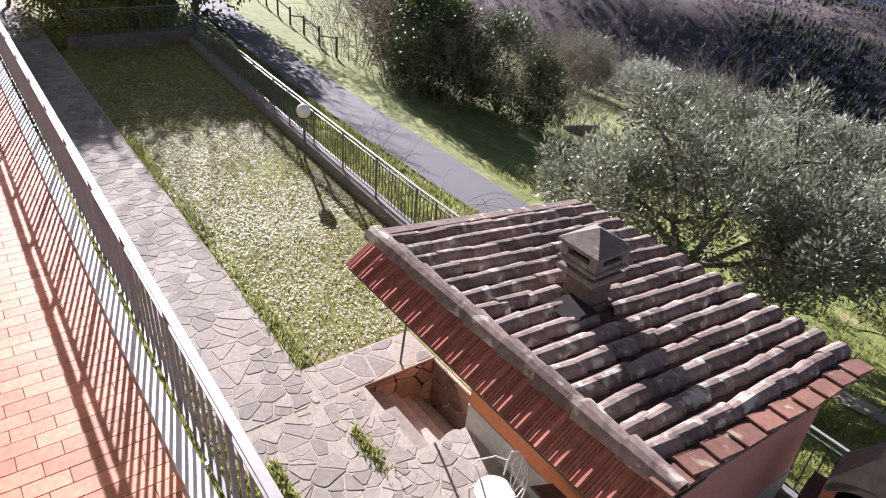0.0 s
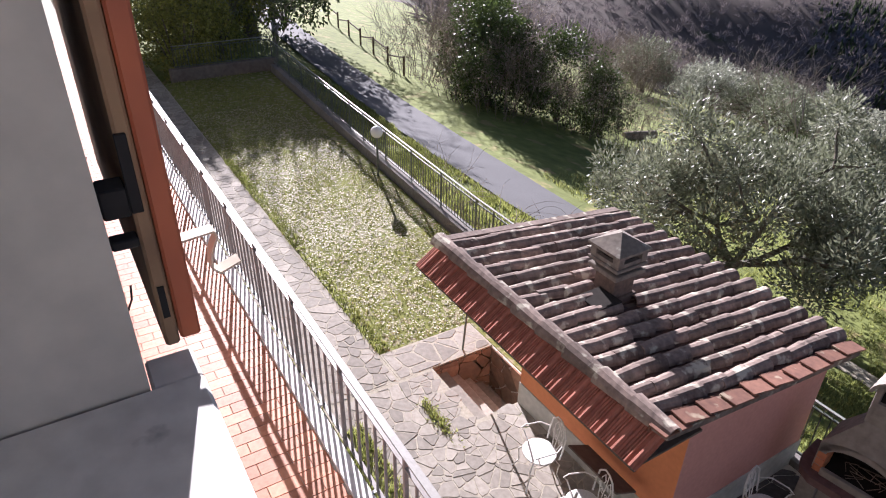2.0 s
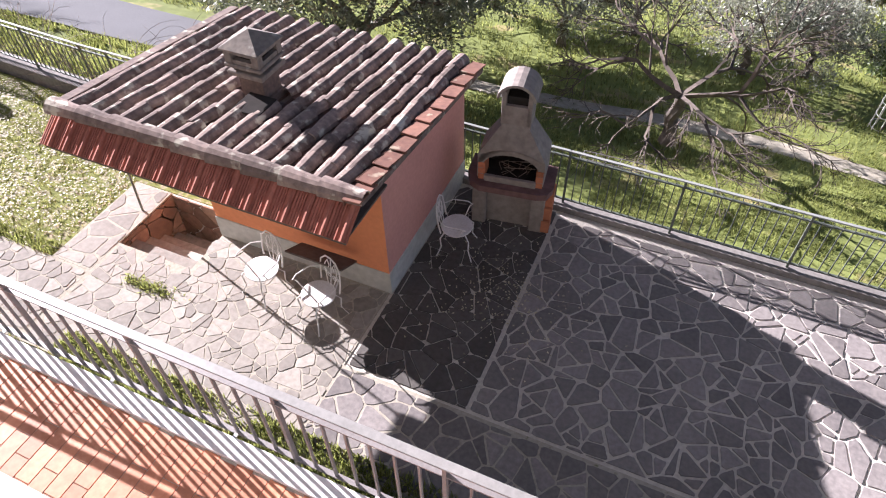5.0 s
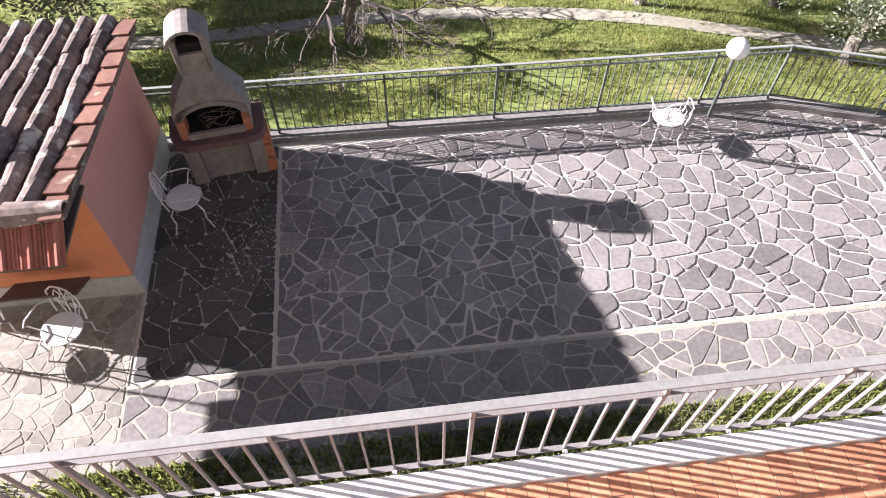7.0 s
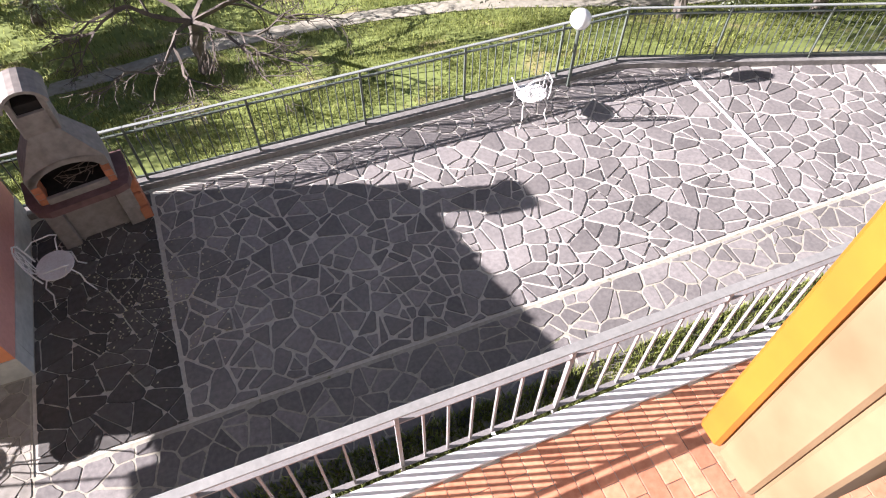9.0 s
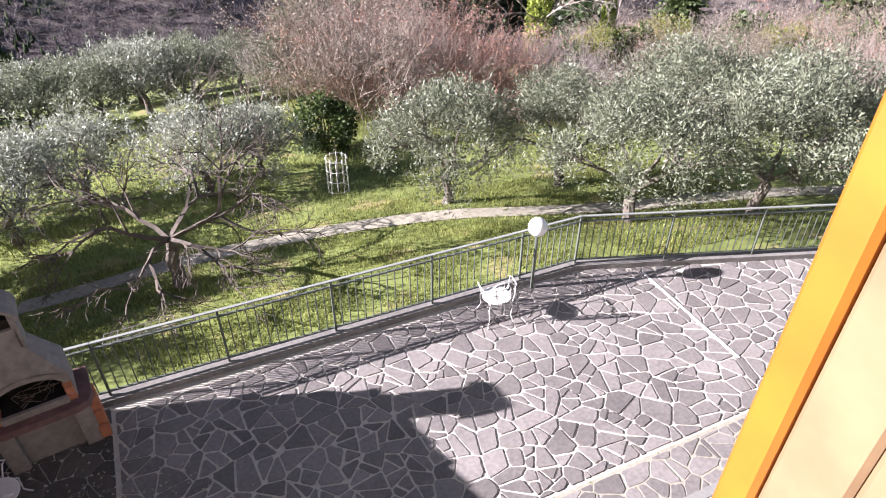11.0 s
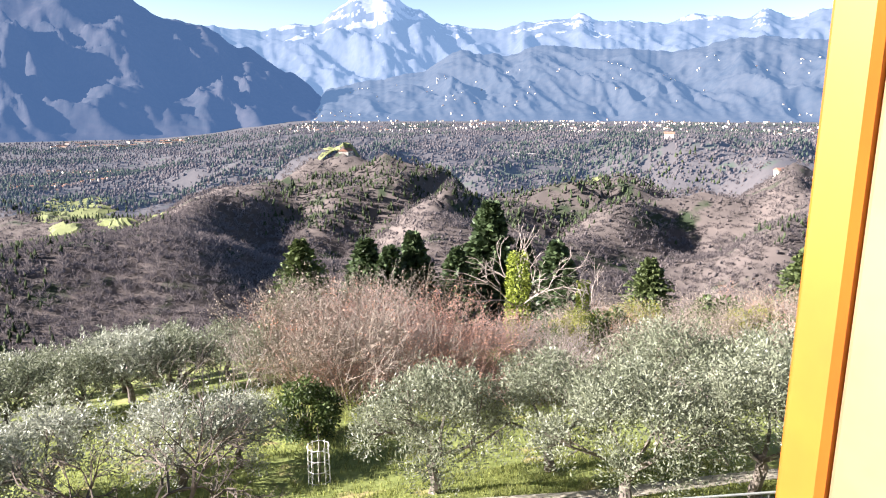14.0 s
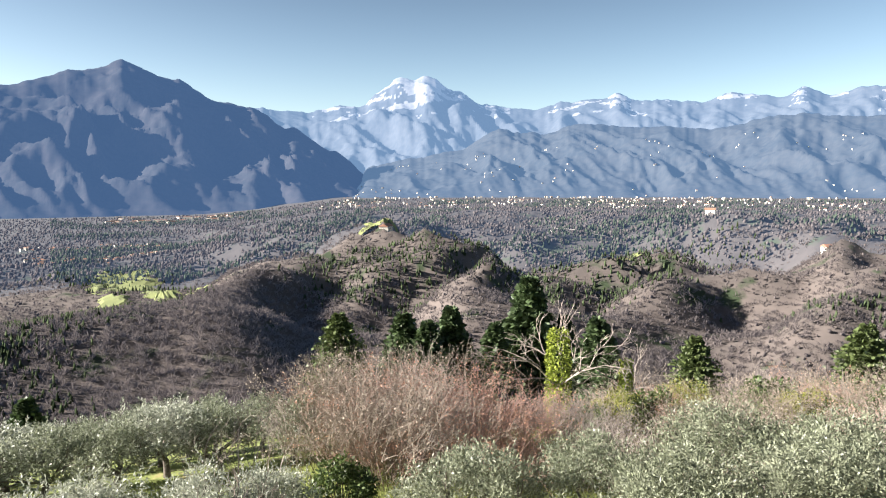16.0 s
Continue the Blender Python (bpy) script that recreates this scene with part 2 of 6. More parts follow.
def drape(name, centre, widths, material, label, lift=0.04, across=6):
    """A strip that follows the ground along a centre line."""
    verts, faces = [], []
    pts = [Vector((*c, 0)) for c in centre]
    for i, p in enumerate(pts):
        d = (pts[min(i + 1, len(pts) - 1)] - pts[max(i - 1, 0)]).normalized()
        s = Vector((d.y, -d.x, 0))
        for k in range(across + 1):
            w = widths if not isinstance(widths, (list, tuple)) else widths[i]
            q = p + s * w * (k / across - 0.5) * (1 + 0.08 * noise.noise((p.x * 0.7, p.y * 0.7, k)))
            verts.append((q.x, q.y, land(q.x, q.y) + lift))
    n = across + 1
    for i in range(len(pts) - 1):
        for k in range(across):
            a = i * n + k
            faces.append((a, a + 1, a + n + 1, a + n))
    return tagged(new(name, raw_mesh(name, verts, faces, material)), label, name.replace("_", " "), kind="structure")


def spline(pts, step=0.8):
    out = []
    for i in range(len(pts) - 1):
        p0, p1, p2, p3 = (Vector(pts[max(0, min(len(pts) - 1, j))]) for j in (i - 1, i, i + 1, i + 2))
        n = max(2, int((p2 - p1).length / step))
        for k in range(n):
            t = k / n
            out.append(0.5 * ((2 * p1) + (p2 - p0) * t + (2 * p0 - 5 * p1 + 4 * p2 - p3) * t * t + (3 * p1 - p0 - 3 * p2 + p3) * t ** 3))
    out.append(Vector(pts[-1]))
    return [tuple(p) for p in out]

# ---- paving in irregular stones ----
def cells(x0, y0, x1, y1, size, seed):
    """Irregular polygons that fill a rectangle."""
    rng = random.Random(seed)
    nx, ny = max(1, round((x1 - x0) / size)), max(1, round((y1 - y0) / size))
    dx, dy = (x1 - x0) / nx, (y1 - y0) / ny
    pts = {}
    for i in range(-5, nx + 5):
        for j in range(-5, ny + 5):
            if rng.random() < 0.36 and 0 <= i < nx and 0 <= j < ny:
                continue
            pts[i, j] = (x0 + (i + 0.5 + rng.uniform(-0.85, 0.85)) * dx, y0 + (j + 0.5 + rng.uniform(-0.85, 0.85)) * dy)
    for i in range(-2, nx + 2):
        for j in range(-2, ny + 2):
            if (i, j) not in pts:
                continue
            px, py = pts[i, j]
            poly = [(x0, y0), (x1, y0), (x1, y1), (x0, y1)]
            for a in range(-3, 4):
                for b in range(-3, 4):
                    if (a or b) and (i + a, j + b) in pts:
                        qx, qy = pts[i + a, j + b]
                        nxx, nyy = qx - px, qy - py
                        c = (nxx * (px + qx) + nyy * (py + qy)) / 2
                        out = []
                        for k in range(len(poly)):
                            (ax, ay), (bx, by) = poly[k], poly[(k + 1) % len(poly)]
                            da, db = nxx * ax + nyy * ay - c, nxx * bx + nyy * by - c
                            if da <= 0:
                                out.append((ax, ay))
                            if da * db < 0:
                                t = da / (da - db)
                                out.append((ax + t * (bx - ax), ay + t * (by - ay)))
                        poly = out
                        if len(poly) < 3:
                            break
                if len(poly) < 3:
                    break
            if len(poly) >= 3:
                yield poly


def cut(poly, nx, ny, c):
    """The part of a convex polygon where nx * x + ny * y <= c."""
    out = []
    for k in range(len(poly)):
        (ax, ay), (bx, by) = poly[k], poly[(k + 1) % len(poly)]
        da, db = nx * ax + ny * ay - c, nx * bx + ny * by - c
        if da <= 0:
            out.append((ax, ay))
        if da * db < 0:
            t = da / (da - db)
            out.append((ax + t * (bx - ax), ay + t * (by - ay)))
    return out


def area(poly):
    return 0.5 * abs(sum(p[0] * q[1] - q[0] * p[1] for p, q in zip(poly, poly[1:] + poly[:1])))


def shards(poly, target, rng):
    """A polygon broken across its length until the pieces are small enough."""
    if len(poly) < 3:
        return
    if area(poly) < target * rng.uniform(0.45, 2.1):
        yield poly
        return
    cx, cy = sum(p[0] for p in poly) / len(poly), sum(p[1] for p in poly) / len(poly)
    far = max(poly, key=lambda p: math.hypot(p[0] - cx, p[1] - cy))
    a = math.atan2(far[1] - cy, far[0] - cx) + rng.uniform(-0.35, 0.35)
    nx, ny = math.cos(a), math.sin(a)
    c = nx * cx + ny * cy + rng.uniform(-0.22, 0.22) * math.hypot(far[0] - cx, far[1] - cy)
    yield from shards(cut(poly, nx, ny, c), target, rng)
    yield from shards(cut(poly, -nx, -ny, -c), target, rng)


def shrunk(poly, gap, rng):
    """A convex polygon with every side moved inwards, each by a little more or less."""
    cx, cy = sum(p[0] for p in poly) / len(poly), sum(p[1] for p in poly) / len(poly)
    out = list(poly)
    for p, q in zip(poly, poly[1:] + poly[:1]):
        dx, dy = q[0] - p[0], q[1] - p[1]
        ln = math.hypot(dx, dy)
        if ln < 0.004:
            continue
        nx, ny = dy / ln, -dx / ln
        if nx * (cx - p[0]) + ny * (cy - p[1]) > 0:
            nx, ny = -nx, -ny
        out = cut(out, nx, ny, nx * p[0] + ny * p[1] - gap * rng.uniform(0.45, 1.5))
        if len(out) < 3:
            return out
    return out


def stone_geometry(poly, gap, top, thick, rng):
    """A flat stone a little inside its polygon, with knocked-off corners and a worn upper edge."""
    base = shrunk(poly, gap, rng)
    if len(base) < 3 or area(base) < 0.0012:
        return [], []
    cx, cy = sum(p[0] for p in base) / len(base), sum(p[1] for p in base) / len(base)
    ring = []
    for i, p in enumerate(base):
        o, q = base[i - 1], base[(i + 1) % len(base)]
        k = rng.uniform(0.06, 0.20)
        ring.append((p[0] + (o[0] - p[0]) * k, p[1] + (o[1] - p[1]) * k))
        ring.append((p[0] + (q[0] - p[0]) * k, p[1] + (q[1] - p[1]) * k))
        if math.hypot(q[0] - p[0], q[1] - p[1]) > 0.10:
            f = rng.uniform(0.38, 0.62)
            mx, my, kk = p[0] + (q[0] - p[0]) * f, p[1] + (q[1] - p[1]) * f, rng.uniform(0.94, 1.02)
            ring.append((cx + (mx - cx) * kk, cy + (my - cy) * kk))
    n = len(ring)
    tilt = rng.uniform(-0.008, 0.008), rng.uniform(-0.008, 0.008)
    verts = [(x, y, top - thick) for x, y in ring]
    for f, z in ((1.0, top - 0.004), (0.96, top)):
        for x, y in ring:
            xx, yy = cx + (x - cx) * f, cy + (y - cy) * f
            verts.append((xx, yy, z + tilt[0] * (xx - cx) + tilt[1] * (yy - cy)))
    faces = [tuple(2 * n + i for i in range(n))]
    for l in (0, n):
        faces += [(l + i, l + (i + 1) % n, l + n + (i + 1) % n, l + n + i) for i in range(n)]
    return verts, faces


def pave(parent, rect, size, gap, seed, material, single, keep=lambda x, y: True, top=0.0, name="paving_stone"):
    """Stones over a rectangle: those where single(x, y) holds are parts of their own, the rest is joined."""
    rng = random.Random(seed + 1)
    joined_v, joined_f = [], []
    for poly in (q for big in cells(*rect, size * 1.15, seed) for q in shards(big, 1.5 * size * size, rng)):
        cx, cy = sum(p[0] for p in poly) / len(poly), sum(p[1] for p in poly) / len(poly)
        if not keep(cx, cy):
            continue
        v, f = stone_geometry(poly, gap, top + rng.uniform(-0.003, 0.003), 0.03, rng)
        if not f:
            continue
        if single(cx, cy):
            part(name, raw_mesh(name, v, f, material), material, parent)
        else:
            o = len(joined_v)
            joined_v += v
            joined_f += [tuple(i + o for i in q) for q in f]
    if joined_f:
        tagged(part("small_paving_stones", raw_mesh("small_paving_stones", joined_v, joined_f, material), material, parent), kind="stuff")


def setting(name, bm, material, label, category):
    return tagged(part(name, bm, material), label, category, kind="structure")


def prism(bm, ring, z0, z1):
    """A straight-sided block over a plan outline (anticlockwise)."""
    lo, hi = [bm.verts.new((x, y, z0)) for x, y in ring], [bm.verts.new((x, y, z1)) for x, y in ring]
    n = len(ring)
    bm.faces.new(lo[::-1])
    bm.faces.new(hi)
    for i in range(n):
        bm.faces.new((lo[i], lo[(i + 1) % n], hi[(i + 1) % n], hi[i]))
    return bm


# terrace: patio, path and lawn
patio = setting("patio", prism(bmesh.new(), [(-2.0, 3.94), (17.0, 3.94), (7.05, 7.50), (-2.0, 7.62)], -1.6, -0.014), M_mortar, "crazy-paved stone patio with pale mortar joints, partly shaded", "patio")
forecourt = setting("forecourt", prism(bmesh.new(), [(-6.05, 2.62), (18, 2.75), (18, 3.938), (-2.002, 3.938), (-2.002, 5.19), (-4.75, 5.19), (-4.75, 4.46), (-6.05, 4.46)], -1.6, -0.005), M_pathmortar, "pale crazy-paved forecourt with weeds in its joints", "pavement")
garden_path = setting("garden_path", prism(bmesh.new(), [(-34, 2.3), (-6.052, 2.62), (-6.052, 3.88), (-34, 3.88)], -1.6, -0.005), M_pathmortar, "pale flagstone path between lawn and house", "path")
stair_side = setting("stair_landing", prism(bmesh.new(), [(-6.75, 3.882), (-6.052, 3.882), (-6.052, 5.62), (-6.75, 5.62)], -1.6, -0.004), M_pathmortar, "stone paving beside a sunken stair", "pavement")


def on_patio(x, y):
    return y < 7.50 - max(0.0, (x - 7.05)) * 0.355 and x > -2.0


lawn_z = -0.02
lawn = setting("lawn", prism(bmesh.new(), [(-24.0, 3.90), (-6.77, 3.90), (-6.77, 5.64), (-4.76, 5.64), (-4.76, 7.0), (-9.0, 7.0), (-24.0, 7.75)], -1.6, lawn_z), M_lawn, "leaf-strewn lawn with tufts of fresh grass", "lawn")
strip = setting("grass_strip", prism(bmesh.new(), [(-34, 0.452), (18, 0.452), (18, 2.748), (-6.05, 2.618), (-34, 2.298)], -1.6, -0.03), M_lawn, "strip of rough grass beside the house", "lawn")

# kerb and low walls under the fences
M_oldwall = mat("old stone wall", (0.24, 0.20, 0.165), (0.13, 0.11, 0.095), scale=7, big=1.2, bump=0.02, rough=0.95)
kerb = setting("kerb", prism(bmesh.new(), [(-4.7, 7.66), (-2.0, 7.622), (7.05, 7.50), (18, 3.60), (18, 3.82), (7.10, 7.70), (-4.7, 7.86)], -1.6, 0.09), M_kerb, "weathered concrete kerb under a railing", "kerb")
GW = [(-4.78, 7.05), (-9.0, 7.10), (-16.0, 7.42), (-24.0, 7.85)]
gw = bmesh.new()
prism(gw, [(x, y - 0.02) for x, y in GW[::-1]] + [(x, y + 0.26) for x, y in GW], -1.6, 0.20)
garden_wall = setting("garden_wall", gw, M_kerb, "low grey concrete wall along the lawn", "wall")
setting("end_wall", box(bmesh.new(), -24.3, 4.2, -1.6, -24.0, 8.1, 0.42, 0.02), M_oldwall, "low stone wall closing the lawn", "wall")

# ---- house ----
M_marble = mat("pale stone edging", (0.74, 0.72, 0.70), (0.58, 0.56, 0.55), scale=12, big=1.5, bump=0.002, rough=0.6)
M_sill = mat("stained stone sill", (0.72, 0.70, 0.67), (0.50, 0.48, 0.46), scale=26, big=3.0, bump=0.003, rough=0.8, spots=(0.33, 0.32, 0.31), spot_at=0.66)
WY = 0.398
house = thing("house", "cream rendered house with a tiled balcony", "house", kind="structure")
SILL, JL, JR = 6.39, 0.230, 1.42
hb = bmesh.new()
box(hb, -34, -0.15, -0.6, JL, WY, 9.4)
box(hb, JR, -0.15, -0.6, 16, WY, 9.4)
box(hb, JL, -0.15, -0.6, JR, WY, SILL - 0.05)
box(hb, JL, -0.15, 8.1, JR, WY, 9.4)
part("house_wall", hb, M_wallpaint, house)
part("room_lining", box(box(box(bmesh.new(), -2.2, -3.6, 5.2, 3.6, -3.4, 8.4), -2.2, -3.6, 5.1, 3.6, -0.152, 5.22), -2.2, -3.6, 8.4, 3.6, -0.152, 8.5), M_wallpaint, house)
part("window_sill", box(box(bmesh.new(), JL + 0.002, -0.25, SILL - 0.048, JR - 0.002, WY + 0.056, SILL, 0.004), 0.178, WY + 0.002, SILL - 0.046, JL + 0.004, WY + 0.055, SILL - 0.001, 0.003), M_sill, house, "worn grey stone sill, chipped and stained")

balcony = setting("balcony", box(bmesh.new(), -34, WY, 2.46, 14, 1.695, 2.70), M_grout, "long balcony with terracotta tiles and a pale stone edge", "balcony")
part("edging", box(bmesh.new(), -34, 1.585, 2.702, 14, 1.725, 2.735, 0.004), M_marble, balcony, "pale stone edging slab")


def balustrade():
    """Railing fixed outside the slab, its foot level with the balcony floor."""
    rail = thing("balcony_railing", "grey painted steel balcony railing with flat bars", "railing")
    y, z0, top = 1.79, 2.66, 0.845
    part("handrail", box(bmesh.new(), -34, y - 0.030, z0 + top, 14, y + 0.030, z0 + top + 0.014, 0.003), M_handrail, rail, "pale grey flat steel handrail")
    part("upper_rail", box(bmesh.new(), -34, y - 0.016, z0 + top - 0.115, 14, y + 0.016, z0 + top - 0.103), M_rail, rail)
    part("lower_rail", box(bmesh.new(), -34, y - 0.018, z0, 14, y + 0.018, z0 + 0.012), M_rail, rail)
    bal = mesh_of("baluster", box(bmesh.new(), -0.007, -0.010, 0.012, 0.007, 0.010, top - 0.115), M_rail)
    post = mesh_of("post", box(bmesh.new(), -0.012, -0.016, -0.10, 0.012, 0.016, top), M_rail)
    clip = mesh_of("bracket", box(bmesh.new(), -0.014, -0.105, 0.004, 0.014, -0.018, 0.016), M_white)
    gap, n = 1.105 / 7, -215
    while 1.445 + n * gap < 13.9:
        x = 1.445 + n * gap
        o = part("post" if n % 7 == 0 else "baluster", post if n % 7 == 0 else bal, None, rail)
        o.location = (x, y, z0)
        if n % 7 == 4:
            part("bracket", clip, None, rail).location = (x, y, z0)
        n += 1
    return rail


M_handrail = mat("weathered pale grey paint", (0.33, 0.315, 0.295), (0.23, 0.22, 0.205), scale=30, big=3, rough=0.5, spec=0.5)
balustrade()

# ---- hut ----
hut = thing("garden_hut", "small orange garden hut with weathered clay-tile roof", "hut")
HX0, HX1, HY0, HY1 = -4.75, -1.985, 5.19, 7.70


def roof_z(y):
    return 2.40 - (y - 4.5) * 0.112


def hut_walls():
    t = 0.22
    def wall(name, ring, z0, zt, material, label=""):
        bm = bmesh.new()
        lo = [bm.verts.new((x, y, z0)) for x, y in ring]
        hi = [bm.verts.new((x, y, zt(y))) for x, y in ring]
        bm.faces.new(lo[::-1]); bm.faces.new(hi)
        for i in range(4):
            bm.faces.new((lo[i], lo[(i + 1) % 4], hi[(i + 1) % 4], hi[i]))
        return part(name, bm, material, hut, label)
    zt = lambda y: roof_z(y) - 0.10
    wall("front_wall", [(HX0, HY0), (HX1 - 0.002, HY0), (HX1 - 0.002, HY0 + t), (HX0, HY0 + t)], 0.38, zt, M_orange, "orange painted render")
    wall("gable_wall", [(HX1 - t, HY0 + t), (HX1, HY0 + t), (HX1, HY1), (HX1 - t, HY1)], 0.38, zt, M_pink, "faded pink render")
    wall("corner_pier", [(HX1 - t, HY0 + 0.001), (HX1 + 0.001, HY0 + 0.001), (HX1 + 0.001, HY0 + t), (HX1 - t, HY0 + t)], 0.38, zt, M_pink)
    wall("left_wall", [(HX0, HY0 + t), (HX0 + t, HY0 + t), (HX0 + t, HY1), (HX0, HY1)], -1.0, zt, M_orange)
    wall("back_wall", [(HX0 + t, HY1 - t), (HX1 - t, HY1 - t), (HX1 - t, HY1), (HX0 + t, HY1)], -1.0, zt, M_orange)
    pl = bmesh.new()
    box(pl, HX0 - 0.015, HY0 - 0.015, -1.0, HX1 + 0.018, HY0 + t, 0.38, 0.006)
    box(pl, HX1 - t, HY0 + t + 0.002, -1.0, HX1 + 0.018, HY1 + 0.01, 0.38, 0.006)
    part("plinth", pl, M_plinth, hut, "stained white painted plinth")


hut_walls()
M_board = mat("brown board", (0.17, 0.13, 0.11), (0.10, 0.08, 0.07), scale=14, big=2, bump=0.004, rough=0.85)
bm = bmesh.new()
mm = pose(-2.82, 4.93, 0.62, -28, 0, 0)
box(bm, -0.42, -0.20, -0.012, 0.42, 0.20, 0.012, 0.003, mm)
part("board_shelf", bm, M_board, hut, "brown weathered board shelf")

RX0, RX1, RY0, RYB = -5.90, -1.78, 4.50, 7.85


def coppo(length, r0, r1, thick=0.016, seg=7):
    """A half-round tapered clay tile along y, its wide end at y = 0."""
    bm = bmesh.new()
    rows = []
    for f, dr in ((0.0, 0), (0.5, 0), (1.0, 0)):
        r = r0 + (r1 - r0) * f
        rows.append([[bm.verts.new(((r - t) * math.cos(a), f * length, (r - t) * math.sin(a))) for a in [math.pi * k / seg for k in range(seg + 1)]] for t in (0, thick)])
    for i in range(2):
        for s in (0, 1):
            for k in range(seg):
                q = (rows[i][s][k], rows[i][s][k + 1], rows[i + 1][s][k + 1], rows[i + 1][s][k])
                bm.faces.new(q if s else q[::-1])
    for row, flip in ((rows[0], False), (rows[2], True)):
        for k in range(seg):
            q = (row[0][k], row[0][k + 1], row[1][k + 1], row[1][k])
            bm.faces.new(q if not flip else q[::-1])
    return bm


M_verge = mat("lichened red tile", (0.30, 0.15, 0.105), (0.17, 0.085, 0.065), scale=13, big=3, bump=0.006, rough=0.9, spots=(0.42, 0.33, 0.24), spot_at=0.62, rand=0.22)


# channels are darker than the half-round tiles over them
M_channel = mat("dark red channel tile", (0.17, 0.10, 0.08), (0.08, 0.05, 0.042), scale=12, big=3, bump=0.006, rough=0.95, spots=(0.20, 0.18, 0.13), spot_at=0.62)


def hut_roof():
    under = bmesh.new()
    vs = [under.verts.new(v) for v in ((RX0, RY0, roof_z(RY0) - 0.06), (RX1, RY0, roof_z(RY0) - 0.06), (RX1, RYB, roof_z(RYB) - 0.06), (RX0, RYB, roof_z(RYB) - 0.06))]
    lo = [under.verts.new(v.co - Vector((0, 0, 0.08))) for v in vs]
    under.faces.new(vs); under.faces.new(lo[::-1])
    for i in range(4):
        under.faces.new((lo[i], lo[(i + 1) % 4], vs[(i + 1) % 4], vs[i]))
    roof = part("roof", under, M_coppo, hut, "roof of mossy half-round clay tiles")
    rng = random.Random(7)
    tiles = [mesh_of("roof_tile", coppo(0.47, 0.106 + 0.004 * k, 0.078), M_coppo) for k in range(3)]
    slope = math.degrees(math.atan(0.112))
    rows, step = 15, (RX1 - 0.30 - RX0 - 0.22) / 14
    for i in range(rows):
        x = RX0 + 0.22 + i * step
        for j in range(9):
            y = RYB + 0.03 - j * 0.372
            if y < RY0 + 0.40 and j > 0 and y < RY0 + 0.1:
                continue
            if -4.18 < x < -3.62 and 5.56 < y - 0.2 < 6.01:
                continue
            o = part("roof_tile", tiles[rng.randrange(3)], None, roof)
            o.matrix_basis = pose(x + rng.uniform(-0.012, 0.012), y, roof_z(y) - 0.045 + rng.uniform(-0.006, 0.008), slope + 3.4 + rng.uniform(-1.3, 1.3), rng.uniform(-3, 3), 180 + rng.uniform(-3.5, 3.5))
    chan = mesh_of("channel_tile", box(bmesh.new(), -0.085, 0, -0.012, 0.085, 0.44, 0.004), M_channel)
    for i in range(rows):
        for j in range(9):
            x, y = RX0 + 0.22 + (i + 0.5) * step, RYB - j * 0.372
            o = part("channel_tile", chan, None, roof)
            o.matrix_basis = pose(x, y, roof_z(y) - 0.052, slope + 2, 0, 180 + rng.uniform(-2, 2))
    ridge = mesh_of("ridge_tile", coppo(0.50, 0.136, 0.100), M_coppo)
    for k in range(9):
        o = part("ridge_tile", ridge, None, roof)
        o.matrix_basis = pose(RX0 - 0.02 + k * 0.462, RY0 - 0.02 + rng.uniform(-0.01, 0.01), roof_z(RY0) - 0.035, 1.5 + rng.uniform(-1, 1), 0, -90 + rng.uniform(-1.5, 1.5))
    # the steep front strip of ribbed red tiles
    fz0, fy0 = 2.10, 4.10
    ang = math.degrees(math.atan2(roof_z(RY0) - 0.03 - fz0, RY0 - fy0))
    ln = math.hypot(roof_z(RY0) - 0.03 - fz0, RY0 - fy0) + 0.02
    def ribbed(kind):
        bm = bmesh.new()
        box(bm, -0.112, 0, -0.012, 0.112, ln, 0.006)
        if kind == 0:
            tube(bm, [(-0.07, 0, 0.012), (-0.07, ln, 0.012)], 0.030, 8)
            tube(bm, [(0.045, 0, 0.010), (0.045, ln, 0.010)], 0.026, 8)
        else:
            for xx in (-0.085, -0.055, -0.025):
                tube(bm, [(xx, 0, 0.010), (xx, ln, 0.010)], 0.011, 5)
            tube(bm, [(0.055, 0, 0.012), (0.055, ln, 0.012)], 0.030, 8)
        return mesh_of("ribbed_tile", bm, M_redtile)
    kinds = [ribbed(0), ribbed(1)]
    n = 18
    for k in range(n):
        o = part("ribbed_tile", kinds[1], None, roof)
        o.matrix_basis = pose(RX0 + 0.10 + k * (RX1 - RX0 - 0.2) / (n - 1), fy0, fz0, ang, 0, 0)
    part("fascia", box(bmesh.new(), RX0, 4.14, 2.02, RX1 - 0.03, 4.17, 2.10), M_board, roof)
    part("soffit", box(bmesh.new(), RX0 + 0.02, 4.17, 2.03, RX1 - 0.05, RY0 + 0.6, 2.06), M_board, roof)
    # flat verge tiles on the gable side
    verge = mesh_of("verge_tile", box(box(bmesh.new(), -0.10, 0, -0.02, 0.10, 0.42, 0.0, 0.004), 0.085, 0.0, -0.09, 0.10, 0.40, 0.0), M_verge)
    for j in range(10):
        y = RYB + 0.02 - j * 0.345
        o = part("verge_tile", verge, None, roof)
        o.matrix_basis = pose(RX1 - 0.06, y, roof_z(y) - 0.012, slope + 5.0, 0, 180 + rng.uniform(-4, 4))
    part("left_verge", box(bmesh.new(), RX0 - 0.02, RY0, -0.02, RX0 + 0.12, RYB, 0.02, 0.005, Matrix.Translation((0, 0, roof_z(RY0) + 0.02)) @ Matrix.Translation((0, RY0, 0)) @ Matrix.Rotation(-math.atan(0.112), 4, "X") @ Matrix.Translation((0, -RY0, 0))), M_coppo, roof)


hut_roof()
